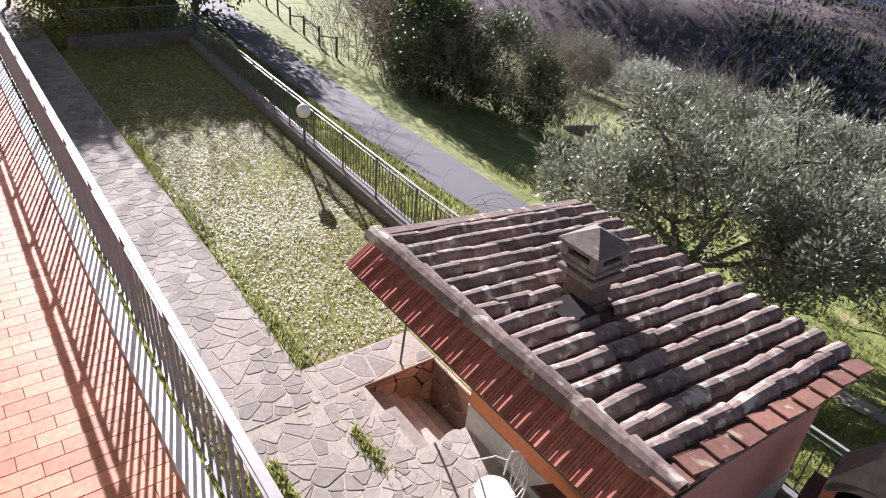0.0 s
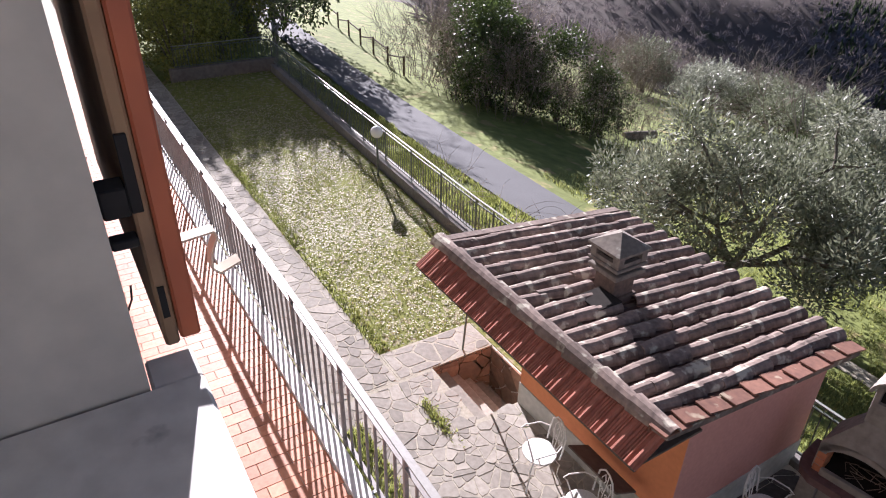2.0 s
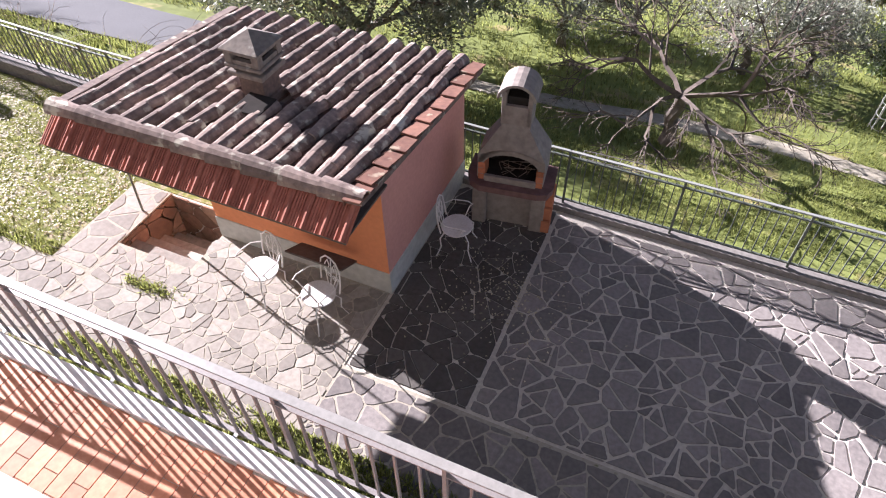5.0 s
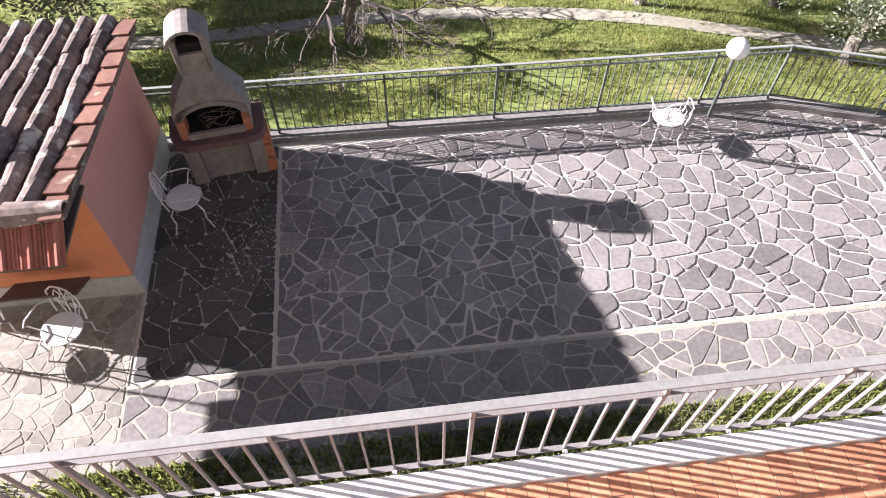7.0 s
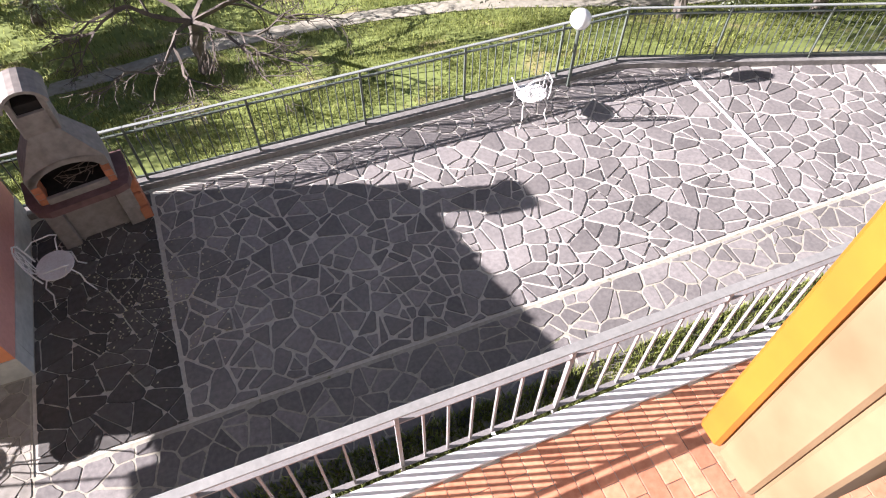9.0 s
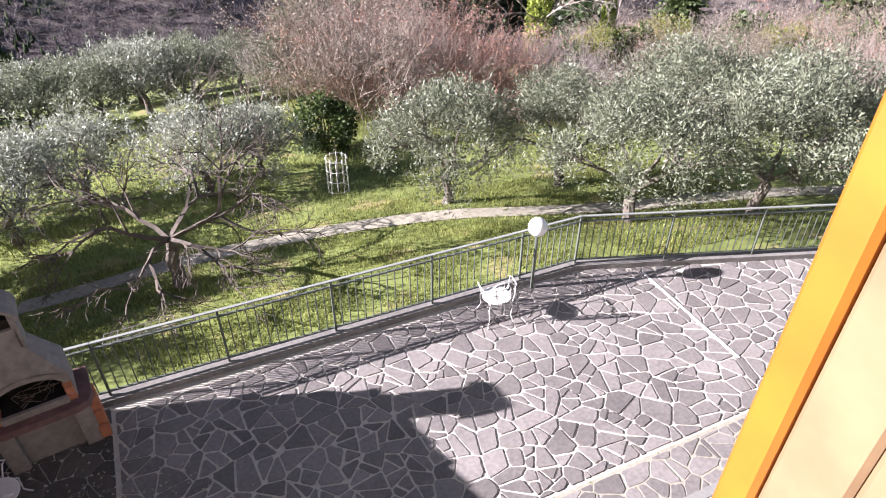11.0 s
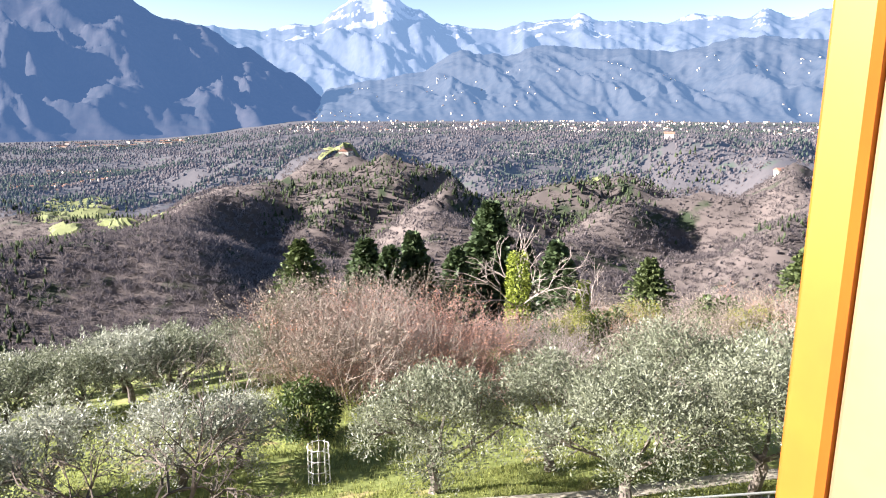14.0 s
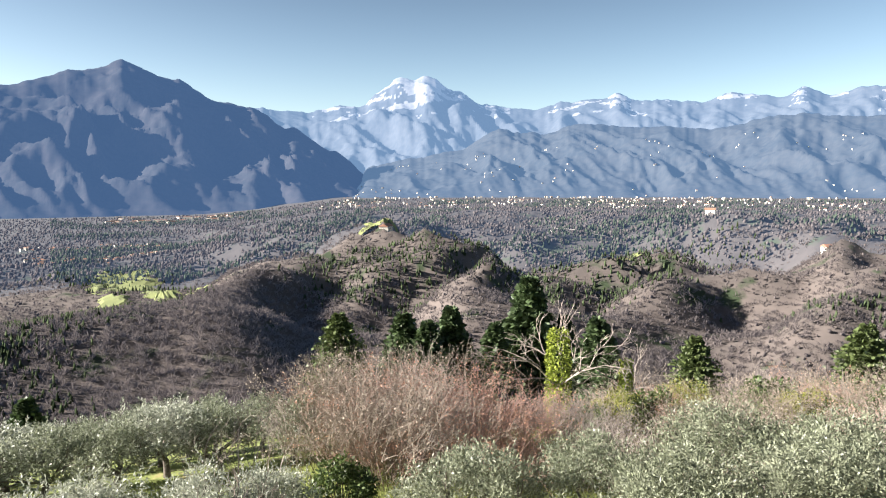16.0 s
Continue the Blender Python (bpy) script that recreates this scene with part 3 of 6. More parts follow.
M_chim = mat("sooty cement", (0.27, 0.235, 0.20), (0.15, 0.13, 0.115), scale=16, big=3, bump=0.006, rough=0.95, spots=(0.33, 0.32, 0.28), spot_at=0.62)


M_stack = mat("sooty brown cement", (0.20, 0.14, 0.115), (0.09, 0.07, 0.06), scale=16, big=3, bump=0.006, rough=0.95)


def hut_chimney():
    cx, cy, z = -3.90, 5.82, roof_z(5.82)
    stack = part("chimney", box(box(bmesh.new(), cx - 0.17, cy - 0.17, z - 0.1, cx + 0.17, cy + 0.17, z + 0.34, 0.008), cx - 0.21, cy - 0.21, z - 0.1, cx + 0.21, cy + 0.21, z + 0.05, 0.01), M_stack, hut, "square cement chimney with stepped cap")
    part("chimney_collar", box(box(bmesh.new(), cx - 0.25, cy - 0.25, z + 0.342, cx + 0.25, cy + 0.25, z + 0.41, 0.012), cx - 0.20, cy - 0.20, z + 0.41, cx + 0.20, cy + 0.20, z + 0.46, 0.012), M_chim, stack)
    part("chimney_collar", box(bmesh.new(), cx - 0.26, cy - 0.26, z + 0.462, cx + 0.26, cy + 0.26, z + 0.51, 0.012), M_chim, stack)
    for sx in (-1, 1):
        for sy in (-1, 1):
            part("chimney_pier", box(bmesh.new(), cx + sx * 0.19 - 0.05, cy + sy * 0.19 - 0.05, z + 0.512, cx + sx * 0.19 + 0.05, cy + sy * 0.19 + 0.05, z + 0.668, 0.006), M_chim, stack)
    for sx, sy in ((1, 0), (-1, 0), (0, 1), (0, -1)):
        dx, dy = (0.03 if sx else 0.138), (0.03 if sy else 0.138)
        part("chimney_lip", box(bmesh.new(), cx + sx * 0.2 - dx, cy + sy * 0.2 - dy, z + 0.512, cx + sx * 0.2 + dx, cy + sy * 0.2 + dy, z + 0.565), M_chim, stack)
        part("chimney_lintel", box(bmesh.new(), cx + sx * 0.2 - dx, cy + sy * 0.2 - dy, z + 0.63, cx + sx * 0.2 + dx, cy + sy * 0.2 + dy, z + 0.668), M_chim, stack)
    part("flue", box(bmesh.new(), cx - 0.12, cy - 0.12, z + 0.47, cx + 0.12, cy + 0.12, z + 0.66), mat("soot", (0.02, 0.018, 0.016), rough=1.0), stack, "black sooty flue")
    cap = bmesh.new()
    ring = [cap.verts.new((cx + sx * 0.27, cy + sy * 0.27, z + 0.67)) for sx, sy in ((-1, -1), (1, -1), (1, 1), (-1, 1))]
    ring2 = [cap.verts.new((v.co.x, v.co.y, z + 0.70)) for v in ring]
    tip = cap.verts.new((cx, cy, z + 0.86))
    cap.faces.new(ring[::-1])
    for i in range(4):
        cap.faces.new((ring[i], ring[(i + 1) % 4], ring2[(i + 1) % 4], ring2[i]))
        cap.faces.new((ring2[i], ring2[(i + 1) % 4], tip))
    part("chimney_cap", cap, M_chim, stack, "pale cement pyramid cap")
    part("flashing", box(bmesh.new(), cx - 0.05, cy - 0.55, -0.01, cx + 0.33, cy - 0.17, 0.012, 0.003, Matrix.Translation((0, 0, z + 0.10))), mat("dark lead sheet", (0.05, 0.045, 0.042), rough=1.0, spec=0.05), stack)


hut_chimney()
part("roof_post", tube(bmesh.new(), [(-6.20, 5.13, -0.02), (-5.84, 5.05, 2.30)], 0.017, 8), M_darkrail, hut)

# sunken stair beside the hut
M_wallstone = mat("brown wall stone", (0.30, 0.19, 0.13), (0.18, 0.11, 0.08), scale=12, big=2, bump=0.012, rough=0.9, rand=0.3)
steps = thing("stone_steps", "stone steps going down beside the hut", "steps", kind="structure")
for k in range(5):
    part("step", box(bmesh.new(), -6.04, 4.46 + k * 0.235, -1.6, -4.77, 4.46 + (k + 1) * 0.235 + 0.03, -0.17 * (k + 1) + 0.16 * 0, 0.012), M_pathstone, steps)
sw = thing("stair_wall", "retaining wall faced with brown stones", "wall", kind="structure")
part("backing", box(box(bmesh.new(), -6.10, 4.46, -1.2, -6.052, 5.65, -0.03), -6.05, 5.60, -1.2, -4.76, 5.68, -0.03), M_mortar, sw)

# ---- fences ----
def iron_fence(name, label, line, z0, gap, post_at, top=1.0, double=False):
    f = thing(name, label, "fence")
    pts = [Vector((x, y, 0)) for x, y in line]
    bal = mesh_of("baluster", box(bmesh.new(), -0.007, -0.007, 0.08, 0.007, 0.007, top - 0.10), M_darkrail)
    post = mesh_of("post", box(bmesh.new(), -0.016, -0.016, -0.05, 0.016, 0.016, top), M_darkrail)
    finial = mesh_of("finial", tube(bmesh.new(), [(0, 0, top - 0.10), (0.012, 0, top - 0.06), (0.0, 0.0, top - 0.035)], 0.006, 5), M_darkrail)
    for a, b in zip(pts, pts[1:]):
        n = max(1, round((b - a).length / gap))
        d = (b - a).normalized()
        part("handrail", bar(bmesh.new(), a + Vector((0, 0, z0 + top)), b + Vector((0, 0, z0 + top)) + d * 0.01, 0.042, 0.018), M_rail if not double else M_pale, f)
        for zz in (0.08, top - 0.10):
            part("rail", bar(bmesh.new(), a + Vector((0, 0, z0 + zz)), b + Vector((0, 0, z0 + zz)), 0.032, 0.022), M_darkrail, f)
        per = max(1, round(post_at / gap))
        for k in range(n + 1):
            p = a + (b - a) * k / n
            o = part("post" if k % per == 0 else "baluster", post if k % per == 0 else bal, None, f)
            o.location = (p.x, p.y, z0)
            if k % per:
                o = part("finial", finial, None, f)
                o.location = (p.x, p.y, z0)
    return f


M_pale = mat("pale green painted rail", (0.36, 0.37, 0.34), (0.26, 0.27, 0.25), scale=40, big=3, rough=0.5)
iron_fence("patio_fence", "dark iron fence with pale handrail round the patio", [(-4.7, 7.76), (-0.37, 7.70), (7.05, 7.59), (12.0, 5.83), (16.0, 4.42)], 0.09, 0.122, 1.55, 0.97, True)
iron_fence("garden_fence", "dark iron fence with pale handrail on the garden wall", [(-5.4, 7.18), (-9.0, 7.22), (-16.0, 7.54), (-24.0, 7.97)], 0.20, 0.125, 1.5, 0.86, True)
iron_fence("end_fence", "dark iron fence on the end wall of the lawn", [(-24.1, 7.95), (-24.1, 4.4)], 0.42, 0.125, 1.5, 0.80, True)


def globe_lamp(x, y, z0, z1, label):
    lamp = thing("garden_lamp", label, "garden lamp", "garden lamps", m=pose(x, y, z0))
    part("pole", tube(bmesh.new(), [(0, 0, 0), (0, 0, z1 - z0 - 0.13)], 0.028, 10), M_darkrail, lamp)
    part("collar", tube(bmesh.new(), [(0, 0, z1 - z0 - 0.17), (0, 0, z1 - z0 - 0.12)], 0.055, 12), M_darkrail, lamp)
    g = smooth(part("globe", sphere(bmesh.new(), (0, 0, z1 - z0), 0.155, 28, 18), M_globe, lamp, "white milk-glass globe"))
    return lamp


M_globe = mat("milk glass", (0.90, 0.89, 0.87), (0.84, 0.83, 0.81), scale=4, rough=0.18, spec=0.5)
globe_lamp(6.09, 7.42, -0.02, 1.22, "white globe lamp on a dark pole by the patio fence")
globe_lamp(-13.15, 7.02, -0.05, 1.16, "white globe lamp on a dark pole by the garden wall")


# ---- garden furniture ----
def spiral(c, r, turns, start, n, flip=1):
    return [(c[0] + flip * r * (1 - 0.72 * k / n) * math.cos(start + turns * math.tau * k / n), c[1], c[2] + r * (1 - 0.72 * k / n) * math.sin(start + turns * math.tau * k / n)) for k in range(n + 1)]


def iron_chair(m):
    ch = thing("garden_chair", "white wrought-iron garden armchair with scrolled back", "chair", "white iron garden chairs", m=m)
    seat = bmesh.new()
    ring = []
    for k in range(20):
        a = k * math.tau / 20
        ring.append((0.215 * math.cos(a), 0.205 * math.sin(a) + 0.0))
    prism(seat, ring, 0.435, 0.447)
    part("seat", seat, M_white, ch, "round perforated white metal seat")
    part("seat_rim", tube(bmesh.new(), [(x * 1.02, y * 1.02, 0.437) for x, y in ring] + [(ring[0][0] * 1.02, ring[0][1] * 1.02, 0.437)], 0.011, 6), M_white, ch)
    for sx in (-1, 1):
        part("leg", tube(bmesh.new(), [(sx * 0.15, 0.14, 0.43), (sx * 0.20, 0.20, 0.34), (sx * 0.18, 0.19, 0.16), (sx * 0.24, 0.25, 0.0)], 0.010, 6), M_white, ch)
        part("leg", tube(bmesh.new(), [(sx * 0.15, -0.14, 0.43), (sx * 0.19, -0.20, 0.34), (sx * 0.17, -0.19, 0.16), (sx * 0.22, -0.25, 0.0)], 0.010, 6), M_white, ch)
        part("arm", tube(bmesh.new(), [(sx * 0.19, -0.20, 0.66), (sx * 0.27, -0.10, 0.67), (sx * 0.28, 0.10, 0.66), (sx * 0.265, 0.17, 0.63), (sx * 0.25, 0.13, 0.60), (sx * 0.21, 0.08, 0.45)], 0.009, 6), M_white, ch)
    back = part("backrest", tube(bmesh.new(), [(-0.19, -0.19, 0.44), (-0.205, -0.215, 0.60), (-0.19, -0.24, 0.78), (-0.10, -0.26, 0.875), (0, -0.265, 0.89), (0.10, -0.26, 0.875), (0.19, -0.24, 0.78), (0.205, -0.215, 0.60), (0.19, -0.19, 0.44)], 0.011, 6), M_white, ch)
    for sx in (-1, 1):
        part("bar", tube(bmesh.new(), [(sx * 0.05, -0.20, 0.45), (sx * 0.10, -0.225, 0.60), (sx * 0.12, -0.245, 0.74), (sx * 0.07, -0.255, 0.83), (sx * 0.03, -0.25, 0.76), (sx * 0.06, -0.245, 0.70)], 0.007, 5), M_white, back)
        part("scroll", tube(bmesh.new(), spiral((sx * 0.06, -0.235, 0.58), 0.055, 1.4, 0, 16, sx), 0.006, 5), M_white, back)
        part("scroll", tube(bmesh.new(), spiral((sx * 0.13, -0.235, 0.62), 0.045, 1.3, 1.5, 14, sx), 0.006, 5), M_white, back)
    part("bar", tube(bmesh.new(), [(0, -0.20, 0.45), (0, -0.245, 0.70), (0, -0.262, 0.88)], 0.007, 5), M_white, back)
    return ch


iron_chair(pose(-1.50, 6.30, 0, 0, 0, -78))
iron_chair(pose(-2.63, 4.50, 0, 0, 0, 158))
iron_chair(pose(-3.53, 4.57, 0, 0, 0, 164))
iron_chair(pose(5.20, 7.03, 0, 0, 0, -8))


# ---- barbecue ----
M_bbq = mat("weathered refractory cement", (0.34, 0.295, 0.26), (0.20, 0.17, 0.155), scale=12, big=2.2, bump=0.005, rough=0.95)
M_bbqred = mat("dark red slab", (0.23, 0.13, 0.12), (0.14, 0.08, 0.075), scale=14, big=3, bump=0.005, rough=0.9)
M_brick = mat("orange firebrick", (0.52, 0.20, 0.10), (0.36, 0.13, 0.07), scale=14, big=3, bump=0.004, rough=0.9, rand=0.2)
M_soot = mat("black soot", (0.035, 0.03, 0.027), (0.015, 0.013, 0.012), scale=10, rough=1.0)


def barbecue():
    b = thing("barbecue", "masonry garden barbecue with hood, chimney and red worktop", "barbecue", m=pose(-1.04, 7.22, 0, 0, 0, 8))
    part("front_block", box(bmesh.new(), -0.318, -0.16, -0.02, 0.318, 0.138, 0.718, 0.006), M_bbq, b)
    for sx in (-1, 1):
        part("pedestal", box(bmesh.new(), sx * 0.42 - 0.10, -0.25, -0.02, sx * 0.42 + 0.10, 0.28, 0.72, 0.01), M_bbq, b)
    part("back_slab", box(bmesh.new(), -0.32, 0.14, -0.02, 0.32, 0.24, 0.72), M_bbq, b)
    top = bmesh.new()
    prism(top, [(-0.62, -0.10), (-0.54, -0.30), (-0.40, -0.38), (0.40, -0.38), (0.54, -0.34), (0.60, -0.20), (0.60, 0.30), (-0.62, 0.30)], 0.72, 0.82)
    part("worktop", top, M_bbqred, b, "dark red cast worktop")
    for k in range(3):
        part("brick", box(bmesh.new(), 0.50, -0.26 + k * 0.03, 0.02 + k * 0.23, 0.62, 0.02 + k * 0.03, 0.24 + k * 0.23, 0.008), M_brick, b)
    hearth = part("hearth", box(bmesh.new(), -0.40, -0.22, 0.82, 0.40, 0.26, 0.86), M_soot, b, "sooty hearth with twigs")
    for sx in (-1, 1):
        for k in range(3):
            part("brick", box(bmesh.new(), sx * 0.40 - 0.05, -0.24, 0.82 + k * 0.10, sx * 0.40 + 0.05, 0.0, 0.915 + k * 0.10, 0.006), M_brick, b)
    part("sill", box(bmesh.new(), -0.36, -0.27, 0.82, 0.36, -0.21, 0.92, 0.008), M_bbq, b)
    # hood: outer shell with an arched mouth
    hood = bmesh.new()
    n = 10
    arch = [(-0.38, 0.86)] + [(-0.38 * math.cos(math.pi * k / n), 1.08 + 0.22 * math.sin(math.pi * k / n)) for k in range(n + 1)] + [(0.38, 0.86)]
    inner = [hood.verts.new((x, -0.235, z)) for x, z in arch]
    deep = [hood.verts.new((x, -0.17, z)) for x, z in arch]
    outer = []
    for x, z in arch:
        outer.append(hood.verts.new((0.46 * (1 if x > 0 else -1) if z < 1.09 else x * 1.21, -0.235, z if z < 1.09 else 1.08 + (z - 1.08) * 1.15 + 0.05)))
    for i in range(len(arch) - 1):
        hood.faces.new((inner[i], inner[i + 1], outer[i + 1], outer[i]))
        hood.faces.new((inner[i + 1], inner[i], deep[i], deep[i + 1]))
    a = [hood.verts.new(p) for p in ((-0.46, 0.28, 0.86), (0.46, 0.28, 0.86), (0.46, 0.28, 1.25), (-0.46, 0.28, 1.25))]
    hood.faces.new(a[::-1])
    lf, rt = hood.verts.new((-0.46, -0.235, 1.25)), hood.verts.new((0.46, -0.235, 1.25))
    half = len(arch) // 2
    left_o, right_o = outer[:half + 1], outer[half:]
    hood.faces.new(left_o[1:] + [lf])
    hood.faces.new([rt] + right_o[:-1])
    hood.faces.new((lf, outer[half], rt)) if False else None
    hood.faces.new((outer[0], outer[1], lf, a[3], a[0]))
    hood.faces.new((outer[-2], outer[-1], a[1], a[2], rt))
    t0 = [hood.verts.new(p) for p in ((-0.17, -0.12, 1.72), (0.17, -0.12, 1.72), (0.17, 0.20, 1.72), (-0.17, 0.20, 1.72))]
    ring = [lf, rt, a[2], a[3]]
    for i in range(1, 4):
        hood.faces.new((ring[i], ring[(i + 1) % 4], t0[(i + 1) % 4], t0[i]))
    hood.faces.new((lf, outer[half], rt, t0[1], t0[0]))
    bmesh.ops.recalc_face_normals(hood, faces=hood.faces)
    part("hood", hood, M_bbq, b, "tapered cement hood with an arched mouth")
    part("fire_chamber", box(bmesh.new(), -0.37, 0.18, 0.86, 0.37, 0.24, 1.30), M_soot, b)
    flue = bmesh.new()
    for s in (-1, 1):
        box(flue, s * 0.17 - 0.03, -0.12, 1.70, s * 0.17 + 0.03, 0.20, 2.20, 0.006)
    box(flue, -0.17, 0.15, 1.70, 0.17, 0.20, 2.20)
    box(flue, -0.17, -0.12, 1.70, 0.17, -0.07, 2.00)
    fl = part("chimney", flue, M_bbq, b, "square cement chimney with an open front")
    part("throat", box(bmesh.new(), -0.14, -0.05, 1.75, 0.14, 0.15, 2.1), M_soot, fl)
    cap = bmesh.new()
    seg = 10
    rows = []
    for y in (-0.20, 0.26):
        for r in (0.26, 0.225):
            rows.append([cap.verts.new((r * math.cos(math.pi * (0.06 + 0.88 * k / seg)), y, 2.10 + r * math.sin(math.pi * (0.06 + 0.88 * k / seg)))) for k in range(seg + 1)])
    for k in range(seg):
        cap.faces.new((rows[0][k], rows[0][k + 1], rows[2][k + 1], rows[2][k]))
        cap.faces.new((rows[1][k], rows[3][k], rows[3][k + 1], rows[1][k + 1]))
        cap.faces.new((rows[0][k], rows[1][k], rows[1][k + 1], rows[0][k + 1]))
        cap.faces.new((rows[2][k], rows[2][k + 1], rows[3][k + 1], rows[3][k]))
    for e in (0, -1):
        cap.faces.new((rows[0][e], rows[2][e], rows[3][e], rows[1][e]))
    part("chimney_cap", cap, M_bbq, fl, "vaulted cement cap")
    rng = random.Random(3)
    for k in range(9):
        p = Vector((rng.uniform(-0.3, 0.3), rng.uniform(-0.15, 0.05), 0.88))
        part("twig", tube(bmesh.new(), [p, p + Vector((rng.uniform(-0.2, 0.2), 0.05, 0.08)), p + Vector((rng.uniform(-0.35, 0.35), 0.1, 0.10))], 0.006, 4), M_twig, hearth)
    return b


M_twig = mat("dry twig", (0.28, 0.23, 0.18), (0.16, 0.12, 0.10), scale=20, rough=0.9)
barbecue()

# a clothes rack leaning on the fence
rack = thing("clothes_rack", "grey wire clothes rack hung on the fence", "clothes rack", m=pose(0.1, 0, -0.2))
for yy, zz in ((7.80, 1.10), (8.12, 1.00)):
    part("rail", tube(bmesh.new(), [(-0.35, yy, zz), (0.55, yy, zz + 0.02)], 0.008, 5), M_rail, rack)
for k in range(6):
    part("wire", tube(bmesh.new(), [(-0.35 + k * 0.18, 7.80, 1.10 + k * 0.004), (-0.35 + k * 0.18, 8.12, 1.0 + k * 0.004)], 0.005, 5), M_rail, rack)
for xx in (-0.35, 0.55):
    part("hook", tube(bmesh.new(), [(xx, 7.80, 1.10), (xx, 7.70, 1.085), (xx, 7.66, 1.02)], 0.007, 5), M_rail, rack)

# ---- shutters ----
M_shutred = mat("red-brown shutter paint", (0.42, 0.12, 0.055), (0.30, 0.085, 0.045), scale=10, big=2.5, bump=0.003, rough=0.55, spec=0.4)
M_shutworn = mat("worn bare wood", (0.34, 0.22, 0.13), (0.13, 0.085, 0.06), scale=9, big=3, bump=0.004, rough=0.8)
M_shutyellow = mat("sun-bleached varnished wood", (0.44, 0.155, 0.013), (0.31, 0.09, 0.009), scale=14, big=4, bump=0.003, rough=0.5, spec=0.4, spots=(0.62, 0.42, 0.18), spot_at=0.70)
M_shutpale = mat("flaking pale wood", (0.30, 0.205, 0.115), (0.17, 0.10, 0.05), scale=11, big=5, bump=0.004, rough=0.7, spots=(0.42, 0.34, 0.26), spot_at=0.66)
M_iron = mat("black iron", (0.016, 0.016, 0.018), (0.010, 0.010, 0.011), scale=30, rough=0.7, metal=0.0)


def left_shutter():
    """Leaf folded back flat along the wall: red front board, worn inner board, black hinges."""
    s = thing("window_shutter", "red-brown wooden shutter folded back on the wall, its edge worn", "shutter", m=pose(0.19, 0, 6.41))
    part("front_board", box(bmesh.new(), -0.62, 0.4435, 0.0, 0.0, 0.466, 1.62, 0.003), M_shutred, s, "red-brown painted front board")
    part("worn_board", box(bmesh.new(), -0.62, 0.4265, -0.006, -0.002, 0.4425, 1.62, 0.003), M_shutworn, s, "worn bare wood inner board")
    part("tenon_mark", box(bmesh.new(), -0.002, 0.431, 0.035, 0.0008, 0.438, 0.075), M_iron, s)
    for z in (0.165, 0.86):
        h = part("hinge", box(bmesh.new(), -0.030, 0.399, z, 0.004, 0.4255, z + 0.032, 0.002), M_iron, s)
        part("hinge_strap", box(bmesh.new(), -0.004, 0.4258, z + 0.002, 0.003, 0.437, z + 0.085, 0.001), M_iron, h)
    part("stop", box(bmesh.new(), -0.02, 0.399, 0.128, 0.0, 0.426, 0.139, 0.002), M_iron, s)
    hook = bmesh.new()
    curl = [(0.467, 0.063), (0.519, 0.068), (0.522, 0.059), (0.512, 0.038), (0.509, 0.016), (0.518, 0.006), (0.546, 0.016)]
    for p, q in zip(curl, curl[1:]):
        bar(hook, (-0.12, *p), (-0.12, *q), 0.022, 0.003)
    part("holdback", hook, M_cream, s, "cream metal shutter holdback")
    return s


M_cream = mat("cream painted metal", (0.62, 0.57, 0.47), (0.46, 0.42, 0.34), scale=40, big=6, rough=0.5)
left_shutter()


def right_shutter():
    """The other leaf, folded back too: varnished front board, flaking pale boards behind it."""
    s = thing("window_shutter", "sunlit yellow-orange wooden shutter with flaking paint", "shutter", m=pose(1.44, 0, 6.41))
    part("front_board", box(bmesh.new(), 0.0, 0.490, 0.0, 0.62, 0.513, 1.62, 0.003), M_shutyellow, s, "yellow-orange varnished front board")
    part("middle_board", box(bmesh.new(), 0.002, 0.450, -0.004, 0.62, 0.489, 1.62, 0.003), M_shutpale, s, "flaking pale board")
    part("inner_board", box(bmesh.new(), 0.001, 0.424, 0.004, 0.62, 0.449, 1.62, 0.003), M_shutpale, s)
    for z in (0.30, 0.95):
        part("hinge", box(bmesh.new(), 0.03, 0.399, z, 0.07, 0.4235, z + 0.04, 0.002), M_iron, s)
    return s


right_shutter()

# lower shutters on the balcony wall
for x, a in ((-4.22, 178), (-7.4, 178)):
    s = thing("balcony_shutter", "red-brown wooden shutter standing open on the balcony", "shutter", "balcony shutters", m=pose(x, WY + 0.06, 2.72, 0, 0, a))
    part("leaf", box(bmesh.new(), 0.0, -0.02, 0.0, 0.62, 0.02, 2.10, 0.004), M_shutred, s)
    part("latch", tube(bmesh.new(), [(0.1, -0.02, 0.9), (0.1, -0.07, 1.0), (0.16, -0.09, 1.1)], 0.01, 5), M_iron, s)

# ---- trees and shrubs ----
def leaf_mat(name, base, dark, rough=0.5, rand=0.45, spec=0.4, trans=0.25):
    m = mat(name, base, dark, scale=3.0, big=0.5, rough=rough, rand=rand, spec=spec)
    nt = m.node_tree
    bsdf = nt.nodes["Principled BSDF"]
    tr = nt.nodes.new("ShaderNodeBsdfTranslucent")
    mixs = nt.nodes.new("ShaderNodeMixShader")
    mixs.inputs[0].default_value = trans
    col = bsdf.inputs["Base Color"].links[0].from_socket
    nt.links.new(col, tr.inputs["Color"])
    nt.links.new(bsdf.outputs[0], mixs.inputs[1])
    nt.links.new(tr.outputs[0], mixs.inputs[2])
    nt.links.new(mixs.outputs[0], nt.nodes["Material Output"].inputs["Surface"])
    return m


